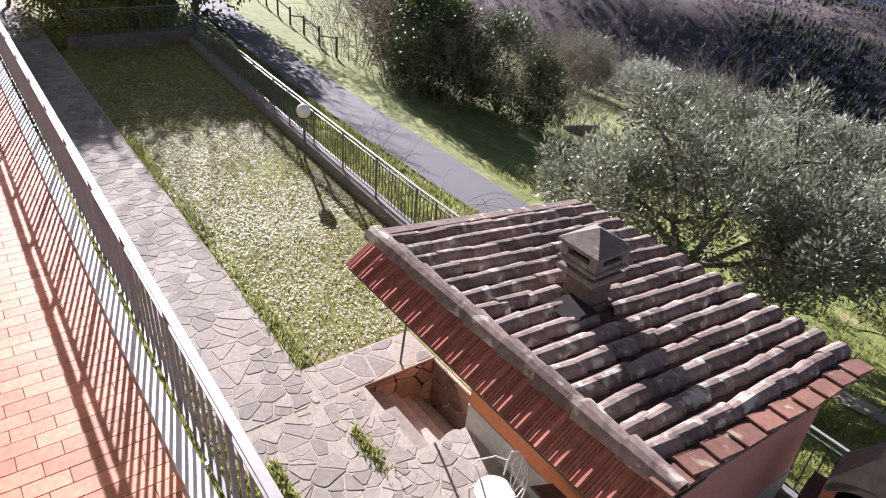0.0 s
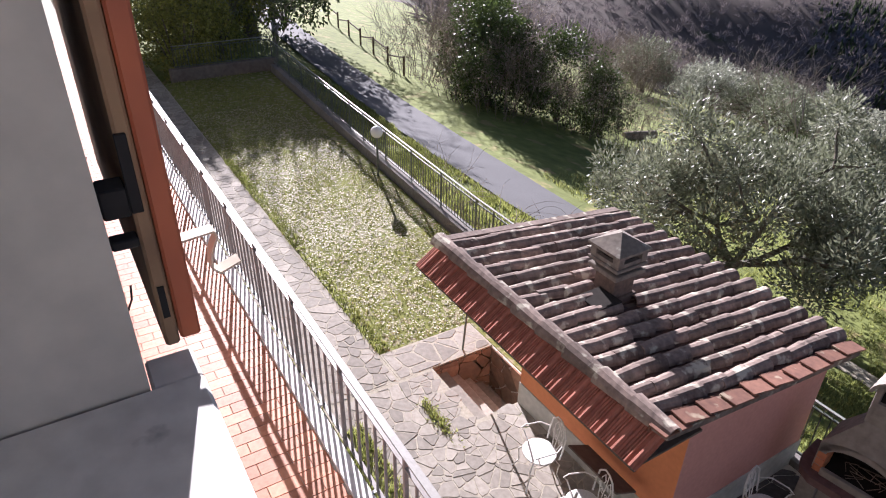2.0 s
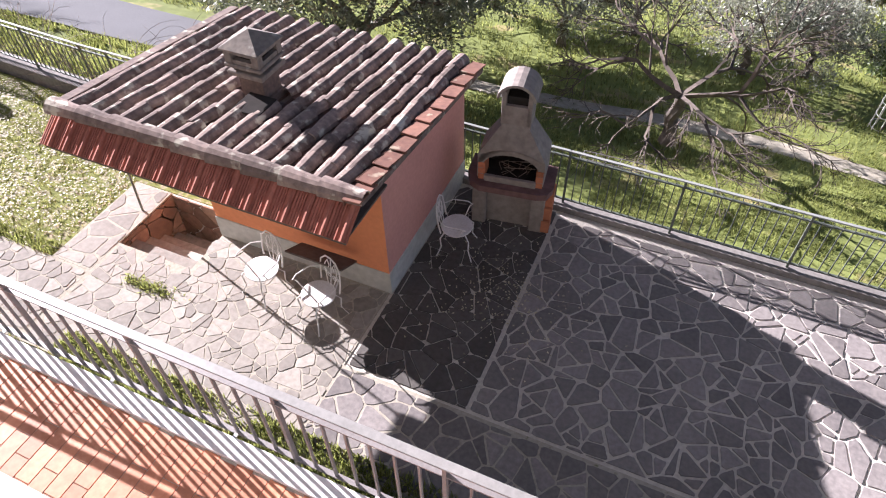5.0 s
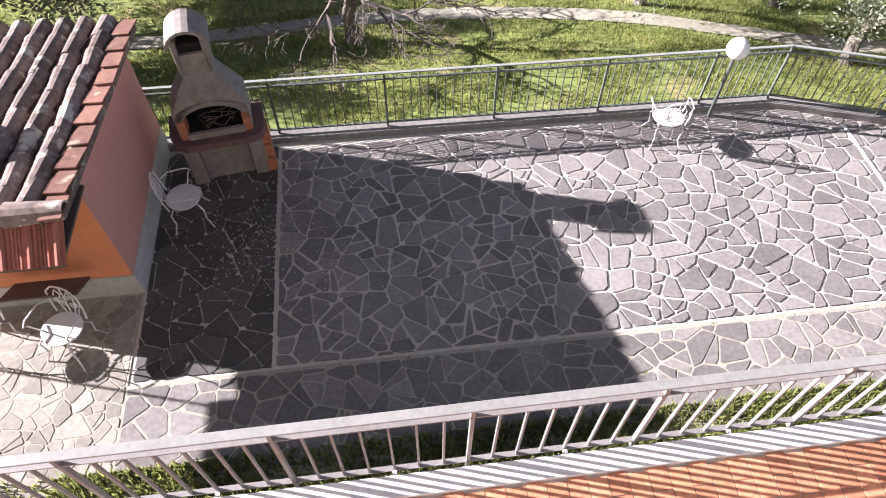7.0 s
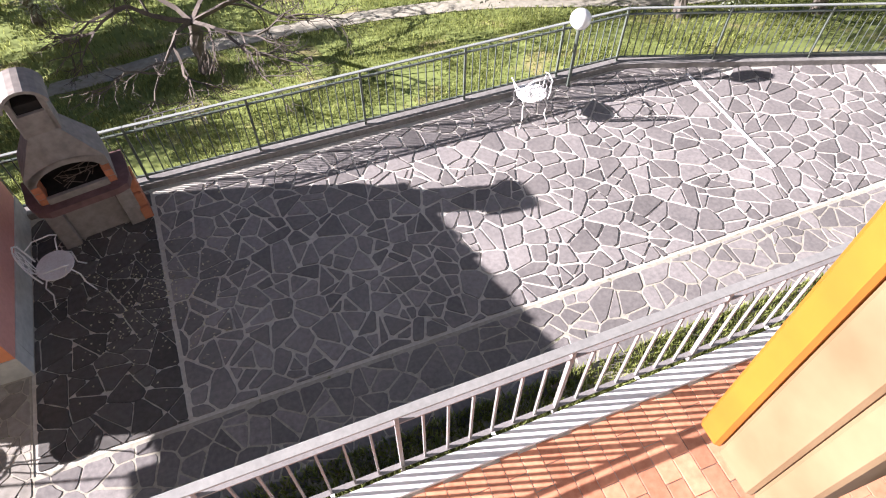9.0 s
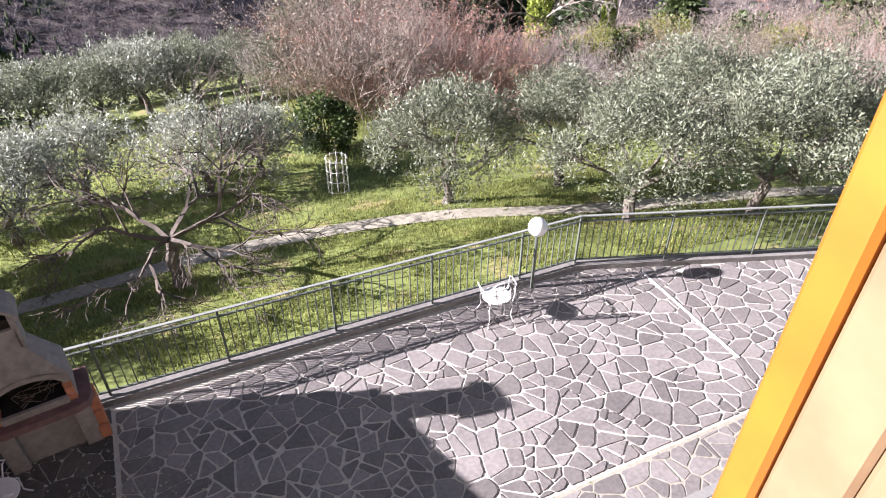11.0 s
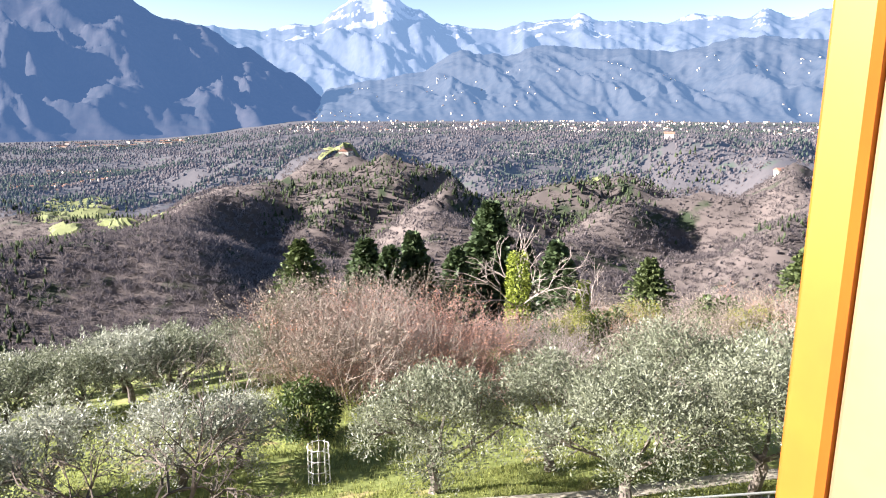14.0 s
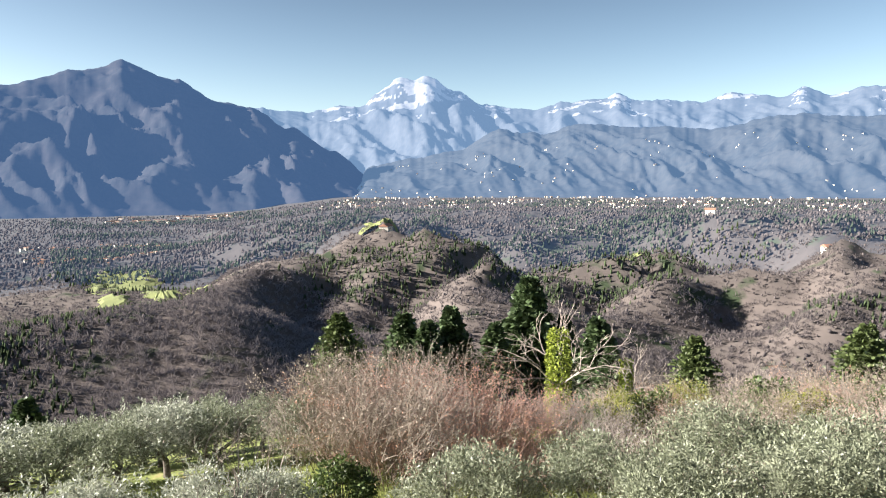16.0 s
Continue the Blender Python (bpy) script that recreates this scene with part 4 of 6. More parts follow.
M_olive = leaf_mat("olive leaf", (0.30, 0.315, 0.225), (0.12, 0.137, 0.082), rough=0.42, trans=0.30)
M_silver = leaf_mat("silvery olive leaf", (0.46, 0.47, 0.39), (0.22, 0.235, 0.17), rough=0.4, trans=0.30)
M_ever = leaf_mat("dark evergreen leaf", (0.10, 0.14, 0.04), (0.045, 0.065, 0.02))
M_shrub = leaf_mat("yellow-green shrub leaf", (0.30, 0.29, 0.06), (0.13, 0.15, 0.035))
M_ivy = leaf_mat("ivy leaf", (0.38, 0.42, 0.07), (0.14, 0.19, 0.03))
M_needle = leaf_mat("conifer needles", (0.10, 0.14, 0.06), (0.045, 0.07, 0.03), trans=0.15)
M_pine = leaf_mat("pine needles", (0.135, 0.17, 0.06), (0.06, 0.08, 0.03), trans=0.15)
M_dryleaf = leaf_mat("dry brown leaf", (0.55, 0.30, 0.20), (0.36, 0.19, 0.13), rough=0.7)
M_pinkleaf = leaf_mat("pale dry seed heads", (0.36, 0.305, 0.25), (0.22, 0.18, 0.145), rough=0.8)
M_bark = mat("grey bark", (0.20, 0.17, 0.14), (0.09, 0.075, 0.065), scale=9, big=2, bump=0.02, rough=0.95)
M_barkpale = mat("pale bare twig", (0.36, 0.305, 0.27), (0.21, 0.175, 0.155), scale=9, big=2, rough=0.9)
M_applebark = mat("lichened fruit-tree bark", (0.16, 0.13, 0.108), (0.07, 0.057, 0.048), scale=9, big=2, rough=0.95)
M_twigred = mat("reddish bare twig", (0.40, 0.265, 0.22), (0.24, 0.155, 0.13), scale=5, big=0.4, rough=0.9)
M_twigbrown = mat("brown bare twig", (0.28, 0.23, 0.185), (0.16, 0.13, 0.105), scale=5, big=0.4, rough=0.9)


class Soup:
    """Loose triangles and quads gathered into one mesh."""
    def __init__(self):
        self.v, self.f = [], []

    def leaf(self, p, d, n, ln, w):
        s = d.cross(n).normalized() * w
        o = len(self.v)
        self.v += [tuple(p), tuple(p + d * ln * 0.5 + s), tuple(p + d * ln), tuple(p + d * ln * 0.5 - s)]
        self.f.append((o, o + 1, o + 2, o + 3))

    def stick(self, a, b, r0, r1):
        d = (b - a).normalized()
        s = d.cross(Vector((0.3, 0.5, 0.8))).normalized()
        u = d.cross(s)
        o = len(self.v)
        for p, r in ((a, r0), (b, r1)):
            for k in range(3):
                t = k * math.tau / 3
                self.v.append(tuple(p + r * (math.cos(t) * s + math.sin(t) * u)))
        for k in range(3):
            self.f.append((o + k, o + (k + 1) % 3, o + 3 + (k + 1) % 3, o + 3 + k))

    def mesh(self, name, material):
        return raw_mesh(name, self.v, self.f, material)


def rand_dir(rng, up=0.0):
    while True:
        v = Vector((rng.uniform(-1, 1), rng.uniform(-1, 1), rng.uniform(-1, 1)))
        if 0.05 < v.length < 1:
            v.normalize()
            v.z += up
            return v.normalized()


def branch(soup, tips, rng, p, d, length, r, depth, spread, droop=0.0, shrink=0.72, kids=(2, 3)):
    """A limb that forks on; its last ends are gathered in tips."""
    n = 3
    for k in range(n):
        q = p + d * length / n
        soup.stick(p, q, r * (1 - 0.12 * k), r * (1 - 0.12 * (k + 1)))
        p = q
        d = (d + rand_dir(rng) * 0.22 + Vector((0, 0, -droop))).normalized()
        if depth > 0 and k == 1 and rng.random() < 0.6:
            branch(soup, tips, rng, p, (d + rand_dir(rng) * spread).normalized(), length * shrink * 0.8, r * 0.5, depth - 1, spread, droop, shrink, kids)
    if depth == 0:
        tips.append((p, d))
        return
    for _ in range(rng.randint(*kids)):
        branch(soup, tips, rng, p, (d + rand_dir(rng) * spread).normalized(), length * shrink * rng.uniform(0.8, 1.15), r * 0.62, depth - 1, spread, droop, shrink, kids)


def trunk_mesh(h, r, rng, lean=0.15):
    bm = bmesh.new()
    pts = [Vector((0, 0, -0.3))]
    for k in range(1, 6):
        pts.append(Vector((rng.uniform(-lean, lean) * k / 5, rng.uniform(-lean, lean) * k / 5, -0.3 + (h + 0.3) * k / 5)))
    tube(bm, pts, r, 9, [r * 1.7, r * 1.25, r, r * 0.92, r * 0.95, r * 0.7])
    for v in bm.verts:
        v.co += 0.18 * r * Vector(noise.noise_vector(v.co * 9))
    return bm, pts[-1]


def olive_kind(seed, radius, height, leaves, material, size=0.085):
    """Meshes of an olive tree: trunk, limbs and a loose crown of small leaves."""
    rng = random.Random(seed)
    th = height * 0.30
    bm, top = trunk_mesh(th, 0.12 * radius / 1.7, rng)
    limbs, tips = Soup(), []
    for k in range(5):
        a = k * math.tau / 5 + rng.uniform(-0.4, 0.4)
        branch(limbs, tips, rng, top - Vector((0, 0, 0.1)), Vector((math.cos(a), math.sin(a), rng.uniform(0.5, 1.1))).normalized(), radius * 0.55, 0.055 * radius / 1.7, 2, 0.75)
    crown = Soup()
    clumps = []
    for k in range(70):
        d = rand_dir(rng)
        d.z = abs(d.z) * 1.1 - 0.35
        f = rng.uniform(0.45, 1.0)
        c = Vector((d.x * radius * f, d.y * radius * f, th + height * 0.28 + d.z * height * 0.46 * f))
        clumps.append((c, rng.uniform(0.22, 0.42) * radius / 1.7))
    for p, d in tips:
        clumps.append((p + d * 0.15, 0.30 * radius / 1.7))
    per = leaves // len(clumps)
    for c, r in clumps:
        for _ in range(per):
            o = rand_dir(rng, 0.15)
            p = c + o * r * rng.random() ** 0.4
            d = (o + rand_dir(rng, 0.5) * 0.8).normalized()
            n = rand_dir(rng, 0.4)
            if abs(d.dot(n)) < 0.95:
                crown.leaf(p, d, n, size * rng.uniform(0.7, 1.4), size * rng.uniform(0.13, 0.22))
    for _ in range(90):
        c, r = rng.choice(clumps)
        o = rand_dir(rng, 0.9)
        p = c + o * r * 0.7
        for k in range(14):
            q = p + o * k * 0.035
            crown.leaf(q, (o + rand_dir(rng) * 0.9).normalized(), rand_dir(rng), size, size * 0.18)
    return mesh_of("trunk", bm, M_bark), limbs.mesh("limbs", M_bark), crown.mesh("crown", material)


def place_tree(name, label, category, meshes, names, x, y, scale=1.0, turn=0.0, group="", z=None, squash=1.0):
    t = thing(name, label, category, group, m=Matrix.Translation((x, y, land(x, y) if z is None else z)) @ Matrix.Rotation(turn, 4, "Z") @ Matrix.Diagonal((scale, scale, scale * squash, 1)))
    for n, me in zip(names, meshes):
        part(n, me, None, t)
    return t


TLC = ("trunk", "branchwork", "crown")
olive_a = olive_kind(11, 1.75, 3.2, 17000, M_olive)
olive_b = olive_kind(12, 1.85, 3.4, 17000, M_olive)
olive_big = olive_kind(13, 3.1, 4.6, 48000, M_olive, 0.12)
olive_s = olive_kind(14, 1.6, 2.6, 9000, M_silver, 0.10)
olive_f = olive_kind(15, 1.9, 3.2, 6000, M_olive, 0.14)
olive_fs = olive_kind(16, 1.9, 3.2, 5000, M_silver, 0.15)
OL = "olive trees of the slope"
for me, x, y, s, lab in ((olive_a, 7.0, 12.66, 1.0, "olive tree with a round silvery crown by the gravel path"), (olive_b, 10.05, 9.67, 0.98, "olive tree behind the patio fence"),
                         (olive_a, 12.8, 8.74, 1.08, "olive tree leaning over the gravel path"), (olive_b, 10.2, 12.6, 0.95, "olive tree beyond the gravel path"),
                         (olive_a, 15.6, 9.9, 1.1, "olive tree with dense grey-green crown"), (olive_b, 14.2, 12.6, 1.1, "olive tree beyond the gravel path"), (olive_a, 18.5, 7.8, 1.1, "olive tree with dense grey-green crown")):
    place_tree("olive_tree", lab, "olive tree", me, TLC, x, y, s, x * 1.7, OL)
place_tree("olive_tree", "large spreading olive tree behind the hut", "olive tree", olive_big, TLC, -7.2, 13.6, 1.05, 0.6, OL, z=land(-7.2, 13.6) - 0.8)
for x, y, s in ((1.9, 16.9, 1.0), (-2.8, 16.7, 1.15), (-1.2, 18.5, 1.0), (3.4, 17.6, 0.85), (-5.6, 19.0, 1.2)):
    place_tree("olive_tree", "young olive tree with silvery sunlit leaves", "olive tree", olive_s, TLC, x, y, s, x, OL)
for x, y, s in ((-32.5, 9.6, 1.35), (-30.5, 7.6, 0.95)):
    place_tree("shade_tree", "leafy tree that shades the lawn's far end", "tree", olive_big, TLC, x, y, s, 1.0, z=-0.3)
rng = random.Random(5)
for k in range(26):
    x, y = -13 + (k % 9) * 2.35 + rng.uniform(-0.8, 0.8), 30.5 + (k // 9) * 5.2 + rng.uniform(-1, 1) - (k % 9) * 0.1
    if not (-14 < x < 6):
        continue
    place_tree("olive_tree", "olive tree in the far grove", "olive tree", olive_f if k % 3 else olive_fs, TLC, x, y, rng.uniform(0.85, 1.15), k, "olive trees of the far grove")
for k in range(12):
    x, y = -30 + k * 1.9 + rng.uniform(-1, 1), 36 + (k % 3) * 4 - k * 0.35
    place_tree("olive_tree", "olive tree on the terraced slope", "olive tree", olive_fs if k % 2 else olive_f, TLC, x, y, rng.uniform(0.9, 1.25), k, "olive trees of the far grove")


def bare_kind(seed, height, material, depth=5, spread=0.6, limbs=4, th=0.25, droop=0.0, r=0.09, up=1.2, kids=(2, 3)):
    rng = random.Random(seed)
    bm, top = trunk_mesh(height * th, r, rng, 0.1)
    soup, tips = Soup(), []
    for k in range(limbs):
        a = k * math.tau / limbs + rng.uniform(-0.5, 0.5)
        branch(soup, tips, rng, top - Vector((0, 0, 0.05)), Vector((math.cos(a), math.sin(a), up * rng.uniform(0.7, 1.2))).normalized(), height * 0.30, r * 0.42, depth - 1, spread, droop, 0.70, kids)
    return mesh_of("trunk", bm, M_bark), soup.mesh("limbs", material), tips


TB = ("trunk", "branchwork")
ap_t, ap_b, _ = bare_kind(21, 3.4, M_applebark, 6, 0.70, 7, 0.33, 0.045, 0.13, 0.45)
place_tree("fruit_tree", "old bare pruned fruit tree with wide drooping branches", "fruit tree", (ap_t, ap_b), TB, 0.72, 11.7, 1.05, 0.4)
bt, bb, _ = bare_kind(22, 5.0, M_barkpale, 5, 0.5, 4, 0.2, 0.0, 0.08, 1.4)
for x, y, s in ((-13.0, 25.5, 1.25), (-29.5, 5.6, 1.0), (-31.5, 3.4, 1.1), (3.0, 21.5, 0.75), (4.2, 22.5, 0.7), (-27.5, 9.2, 0.7)):
    place_tree("bare_tree", "leafless tree with fine pale twigs", "bare tree", (bt, bb), TB, x, y, s, x * 3.1, "leafless trees")

# thickets of leafless shrubs
def thicket_kind(seed, height, width, material, stems=26, leaf=None, nleaf=0):
    rng = random.Random(seed)
    soup, tips = Soup(), []
    for k in range(stems):
        a, f = rng.uniform(0, math.tau), rng.random() ** 0.6
        p = Vector((math.cos(a) * f * width * 0.35, math.sin(a) * f * width * 0.35, -0.2))
        d = Vector((math.cos(a) * f * 0.55, math.sin(a) * f * 0.55, 1)).normalized()
        branch(soup, tips, rng, p, d, height * rng.uniform(0.24, 0.40), 0.020, 3, 0.62, 0.0, 0.70)
    out = [soup.mesh("stems", material)]
    if leaf:
        lv = Soup()
        for _ in range(nleaf):
            p, d = rng.choice(tips)
            lv.leaf(p - d * rng.uniform(0, 0.6) + rand_dir(rng) * 0.12, rand_dir(rng), rand_dir(rng), 0.09, 0.03)
        out.append(lv.mesh("leaves", leaf))
    return out


th_red = thicket_kind(31, 5.2, 5, M_twigred, 34, M_dryleaf, 900)
th_pink = thicket_kind(32, 5.0, 5, M_twigbrown, 32, M_pinkleaf, 1500)
th_pale = thicket_kind(33, 5.4, 5, M_barkpale, 30)
TS = ("brushwood", "foliage")
rng = random.Random(9)
k = 0
for az0, az1, r0, r1, kinds, n, sc in ((14.5, 24.5, 23, 36, (th_red, th_pink, th_pale), 24, 1.0), (24, 31, 23, 30, (th_red,), 11, 0.8), (32, 62, 30, 46, (th_pink, th_red, th_pale, th_pink), 40, 0.75),
                                       (31, 62, 22, 28, (th_pink, th_pale), 18, 0.6), (-46, -28, 44, 70, (th_pink, th_pale), 22, 1.0), (-62, -48, 30, 46, (th_pale, th_pink), 12, 0.9)):
    for i in range(n):
        a, r = radians(rng.uniform(az0, az1)), rng.uniform(r0, r1)
        me = kinds[i % len(kinds)]
        lab = {0: "thicket of reddish leafless shoots", 1: "thicket of brown twigs with pale dry seed heads", 2: "thicket of pale leafless shoots"}[0 if me is th_red else 1 if me is th_pink else 2]
        place_tree("thicket", lab, "thicket", me, TS, 1.2 + r * math.sin(a), 0.6 + r * math.cos(a), sc * rng.uniform(0.45, 1.25), rng.uniform(0, 6), "leafless thickets")


def shrub_kind(seed, radius, height, n, material, size=0.10, lumps=26):
    rng = random.Random(seed)
    s = Soup()
    cl = []
    for _ in range(lumps):
        d = rand_dir(rng)
        cl.append((Vector((d.x * radius * 0.75, d.y * radius * 0.75, height * 0.5 + d.z * height * 0.42)), radius * rng.uniform(0.25, 0.45)))
    for _ in range(n):
        c, r = rng.choice(cl)
        o = rand_dir(rng, 0.1)
        s.leaf(c + o * r * rng.random() ** 0.35, (o + rand_dir(rng)).normalized(), rand_dir(rng, 0.3), size * rng.uniform(0.7, 1.3), size * 0.32)
    st = Soup()
    for _ in range(9):
        d = rand_dir(rng, 1.2)
        st.stick(Vector((0, 0, -0.2)), Vector((d.x * radius * 0.6, d.y * radius * 0.6, height * 0.6)), 0.035, 0.012)
    return st.mesh("stems", M_bark), s.mesh("foliage", material)


SF = ("brushwood", "foliage")
sh_round = shrub_kind(41, 1.7, 3.0, 9000, M_shrub, 0.09)
sh_dark = shrub_kind(42, 2.4, 4.4, 12000, M_ever, 0.13, 34)
sh_small = shrub_kind(43, 0.9, 1.5, 3500, M_ever, 0.11)
place_tree("evergreen_shrub", "rounded yellow-green evergreen shrub at the lawn's end", "shrub", sh_round, SF, -25.9, 4.9, 1.25, 0, z=-0.4)
place_tree("evergreen_shrub", "rounded yellow-green evergreen shrub at the lawn's end", "shrub", sh_round, SF, -28.2, 6.9, 1.5, 2, z=-0.4)
for x, y, s in ((-22.2, 16.8, 0.95), (-20.4, 19.2, 0.85), (-24.5, 17.8, 1.0), (-18.9, 20.4, 0.6)):
    place_tree("evergreen_bush", "dark ivy-clad bush beyond the lane", "bush", sh_dark, SF, x, y, s, x, "dark bushes beyond the lane")
for x, y, s in ((-21.0, 16.6, 0.85), (-19.4, 19.4, 0.8), (-23.6, 16.4, 0.85), (-26.5, 19.0, 0.9), (-17.6, 21.0, 0.6)):
    place_tree("thicket", "thicket of brown twigs with pale dry seed heads", "thicket", th_pink, TS, x, y, s, x, "leafless thickets")
place_tree("evergreen_bush", "small dark evergreen bush below the thicket", "bush", sh_small, SF, 5.7, 19.2, 1.15, 1)
for az, r, k in ((36, 31, 0.9), (41, 34, 1.2), (46, 30, 0.8), (50, 36, 1.3), (55, 33, 1.0), (59, 38, 1.2)):
    place_tree("evergreen_bush", "dark bush among the leafless thickets", "bush", sh_small, SF, 1.2 + r * math.sin(radians(az)), 0.6 + r * math.cos(radians(az)), k * 1.5, az, "bushes among the thickets")
for az, r, k in ((38.5, 33, 0.9), (43.5, 36, 1.0), (53, 34, 0.9)):
    place_tree("ivy_shrub", "yellow-green ivy-covered stump among leafless thickets", "shrub", sh_round, SF, 1.2 + r * math.sin(radians(az)), 0.6 + r * math.cos(radians(az)), k, az, "ivy among the thickets")
for x, y, s in ((-9.8, 28.5, 0.8), (-16.0, 31, 1.0)):
    place_tree("evergreen_bush", "small dark evergreen bush on the slope", "bush", sh_small, SF, x, y, s, x)


def conifer_kind(seed, height, radius, material, tiers=34, per=24, needles=10):
    rng = random.Random(seed)
    s = Soup()
    for t in range(tiers):
        f = t / tiers
        z = height * (0.10 + 0.90 * f)
        r = radius * (1 - f) ** 0.85 * rng.uniform(0.75, 1.1) + 0.1
        for k in range(per):
            a = rng.uniform(0, math.tau)
            d = Vector((math.cos(a), math.sin(a), -0.18 + 0.5 * f))
            ln = r * rng.uniform(0.6, 1.1)
            for j in range(needles):
                p = Vector((0, 0, z)) + d * ln * (j + 0.5) / needles
                dd = (d + rand_dir(rng) * 0.8 + Vector((0, 0, -0.25))).normalized()
                s.leaf(p, dd, rand_dir(rng, 1), height * 0.06 * (1.15 - 0.5 * j / needles), height * 0.02)
    bm = tube(bmesh.new(), [(0, 0, -1), (0, 0, height * 0.5), (0, 0, height)], 0.2, 7, [height * 0.018, height * 0.012, 0.02])
    return mesh_of("trunk", bm, M_bark), s.mesh("crown", material)


con_a = conifer_kind(51, 10, 3.5, M_needle)
con_b = conifer_kind(52, 10, 4.4, M_needle, 22, 20)
con_p = conifer_kind(53, 6, 3.2, M_pine, 30, 22)
TC = ("trunk", "crown")
for az, elev, r, h, me, lab in ((13.7, -10.8, 58, 9, con_p, "broad pine above the thicket"), (19.4, -10.6, 62, 13, con_b, "dark spreading fir above the thicket"), (23.6, -10.2, 64, 14, con_a, "dark fir above the thicket"),
                                (21.5, -11.4, 60, 11, con_b, "dark spreading fir above the thicket"), (30.5, -7.4, 64, 17, con_a, "tall dark fir above the thicket"), (27.5, -11.6, 60, 10, con_b, "dark spreading fir above the thicket"), (36.4, -10.8, 60, 12, con_b, "dark fir above the thicket"), (33.5, -10.9, 66, 11, con_a, "dark fir above the thicket"),
                                (37.6, -13.4, 54, 8, con_a, "small dark fir above the thicket"), (44.4, -12.2, 52, 7, con_p, "round-crowned pine above the brush"), (-10.4, -15.1, 56, 9, con_b, "dark cypress at the grove's edge"), (56.3, -10.1, 60, 9, con_p, "broad pine above the brush"),
                                (-24.9, -15.5, 70, 9, con_a, "narrow dark cypress on the far slope")):
    a = radians(az)
    zt = 7.2 + r * math.tan(radians(elev))
    ht = {id(con_a): 10.6, id(con_b): 10.6, id(con_p): 6.3}[id(me)]
    place_tree("conifer", lab, "conifer", me, TC, 1.2 + r * math.sin(a), 0.6 + r * math.cos(a), h / ht, az, "conifers", z=zt - h)

# dead tree wrapped in ivy, and a slimmer one
dead_t, dead_b, dead_tips = bare_kind(23, 8.0, M_barkpale, 4, 0.65, 6, 0.55, 0.0, 0.16, 0.7)
def ivy_sleeve(seed, h, r0, n):
    rng = random.Random(seed)
    s = Soup()
    for _ in range(n):
        z = h * rng.random() ** 1.2
        r = r0 * (0.55 + 0.55 * noise.noise((z * 0.9, seed, 0)) + 0.5 * (1 - z / h)) * rng.random() ** 0.3
        a = rng.uniform(0, math.tau)
        p = Vector((r * math.cos(a), r * math.sin(a), z))
        s.leaf(p, (Vector((math.cos(a), math.sin(a), -0.3)) + rand_dir(rng) * 0.8).normalized(), rand_dir(rng), 0.22, 0.07)
    return s.mesh("ivy", M_ivy)
for az, r, zt, h, sc in ((33.1, 38, -1.5, 7.4, 0.95), (38.9, 40, -3.4, 5.2, 0.65)):
    a = radians(az)
    t = place_tree("dead_tree", "dead tree wrapped in yellow-green ivy", "dead tree", (dead_t, dead_b, ivy_sleeve(int(az), 8.0, 0.95, 3600)), ("trunk", "branchwork", "ivy"), 1.2 + r * math.sin(a), 0.6 + r * math.cos(a), sc, az, "ivy-clad dead trees", z=zt - h)

# ---- lane, gravel path and small things on the slope ----
LANE = spline([(-60, 15.5), (-40, 12.9), (-30, 12.05), (-21.5, 11.35), (-15.5, 11.1), (-11, 11.35), (-7.5, 12.1), (-4.5, 12.9)])
PATHLINE = spline([(-4.5, 12.9), (-1.6, 12.62), (0.55, 12.8), (2.95, 12.7), (5.5, 12.25), (7.95, 11.36), (10.4, 10.5), (13.4, 9.8), (16, 8.9), (24, 5.4), (34, 1.0)], 0.5)
drape("lane", LANE, 2.15, M_asphalt, "narrow asphalt lane below the garden wall", lift=0.06, across=8)
drape("gravel_path", PATHLINE, 0.62, M_gravel, "pale gravel path along the slope", lift=0.02)

M_wood = mat("dark weathered wood", (0.16, 0.11, 0.08), (0.08, 0.055, 0.045), scale=9, big=2, bump=0.006, rough=0.9)
wf = thing("wooden_fence", "rustic dark wooden post-and-rail fence beyond the lane", "fence")
wp = [(-27.2 - 2.35 * i, 15.25 + 0.155 * i * 2.35 * 0.9) for i in range(7)]
for i, (x, y) in enumerate(wp):
    z = land(x, y)
    part("post", tube(bmesh.new(), [(x, y, z - 0.2), (x + 0.02, y, z + 0.95)], 0.055, 7), M_wood, wf)
    if i:
        x0, y0 = wp[i - 1]
        part("rail", tube(bmesh.new(), [(x0, y0, land(x0, y0) + (0.88 if i % 2 else 0.80)), (x, y, z + (0.50 if i % 2 else 0.86))], 0.042, 6), M_wood, wf)
lx, ly = -18.8, 22.9
log = thing("felled_log", "short pale felled log on the grass", "log", m=pose(lx, ly, land(lx, ly) + 0.20, 0, 0, 70))
part("bark", tube(bmesh.new(), [(-0.8, 0, 0), (-0.3, 0.01, 0.01), (0.3, 0, 0), (0.8, 0.02, 0)], 0.2, 12, [0.2, 0.22, 0.21, 0.19]), M_barkpale, log)
nx, ny = 4.96, 15.07
guard = thing("tree_guard", "pale wire-mesh guard round a sapling", "tree guard", m=pose(nx, ny, land(nx, ny)))
for k in range(10):
    a = k * math.tau / 10
    part("wire", tube(bmesh.new(), [(0.28 * math.cos(a), 0.28 * math.sin(a), -0.05), (0.26 * math.cos(a), 0.26 * math.sin(a), 1.05)], 0.010, 4), M_white, guard)
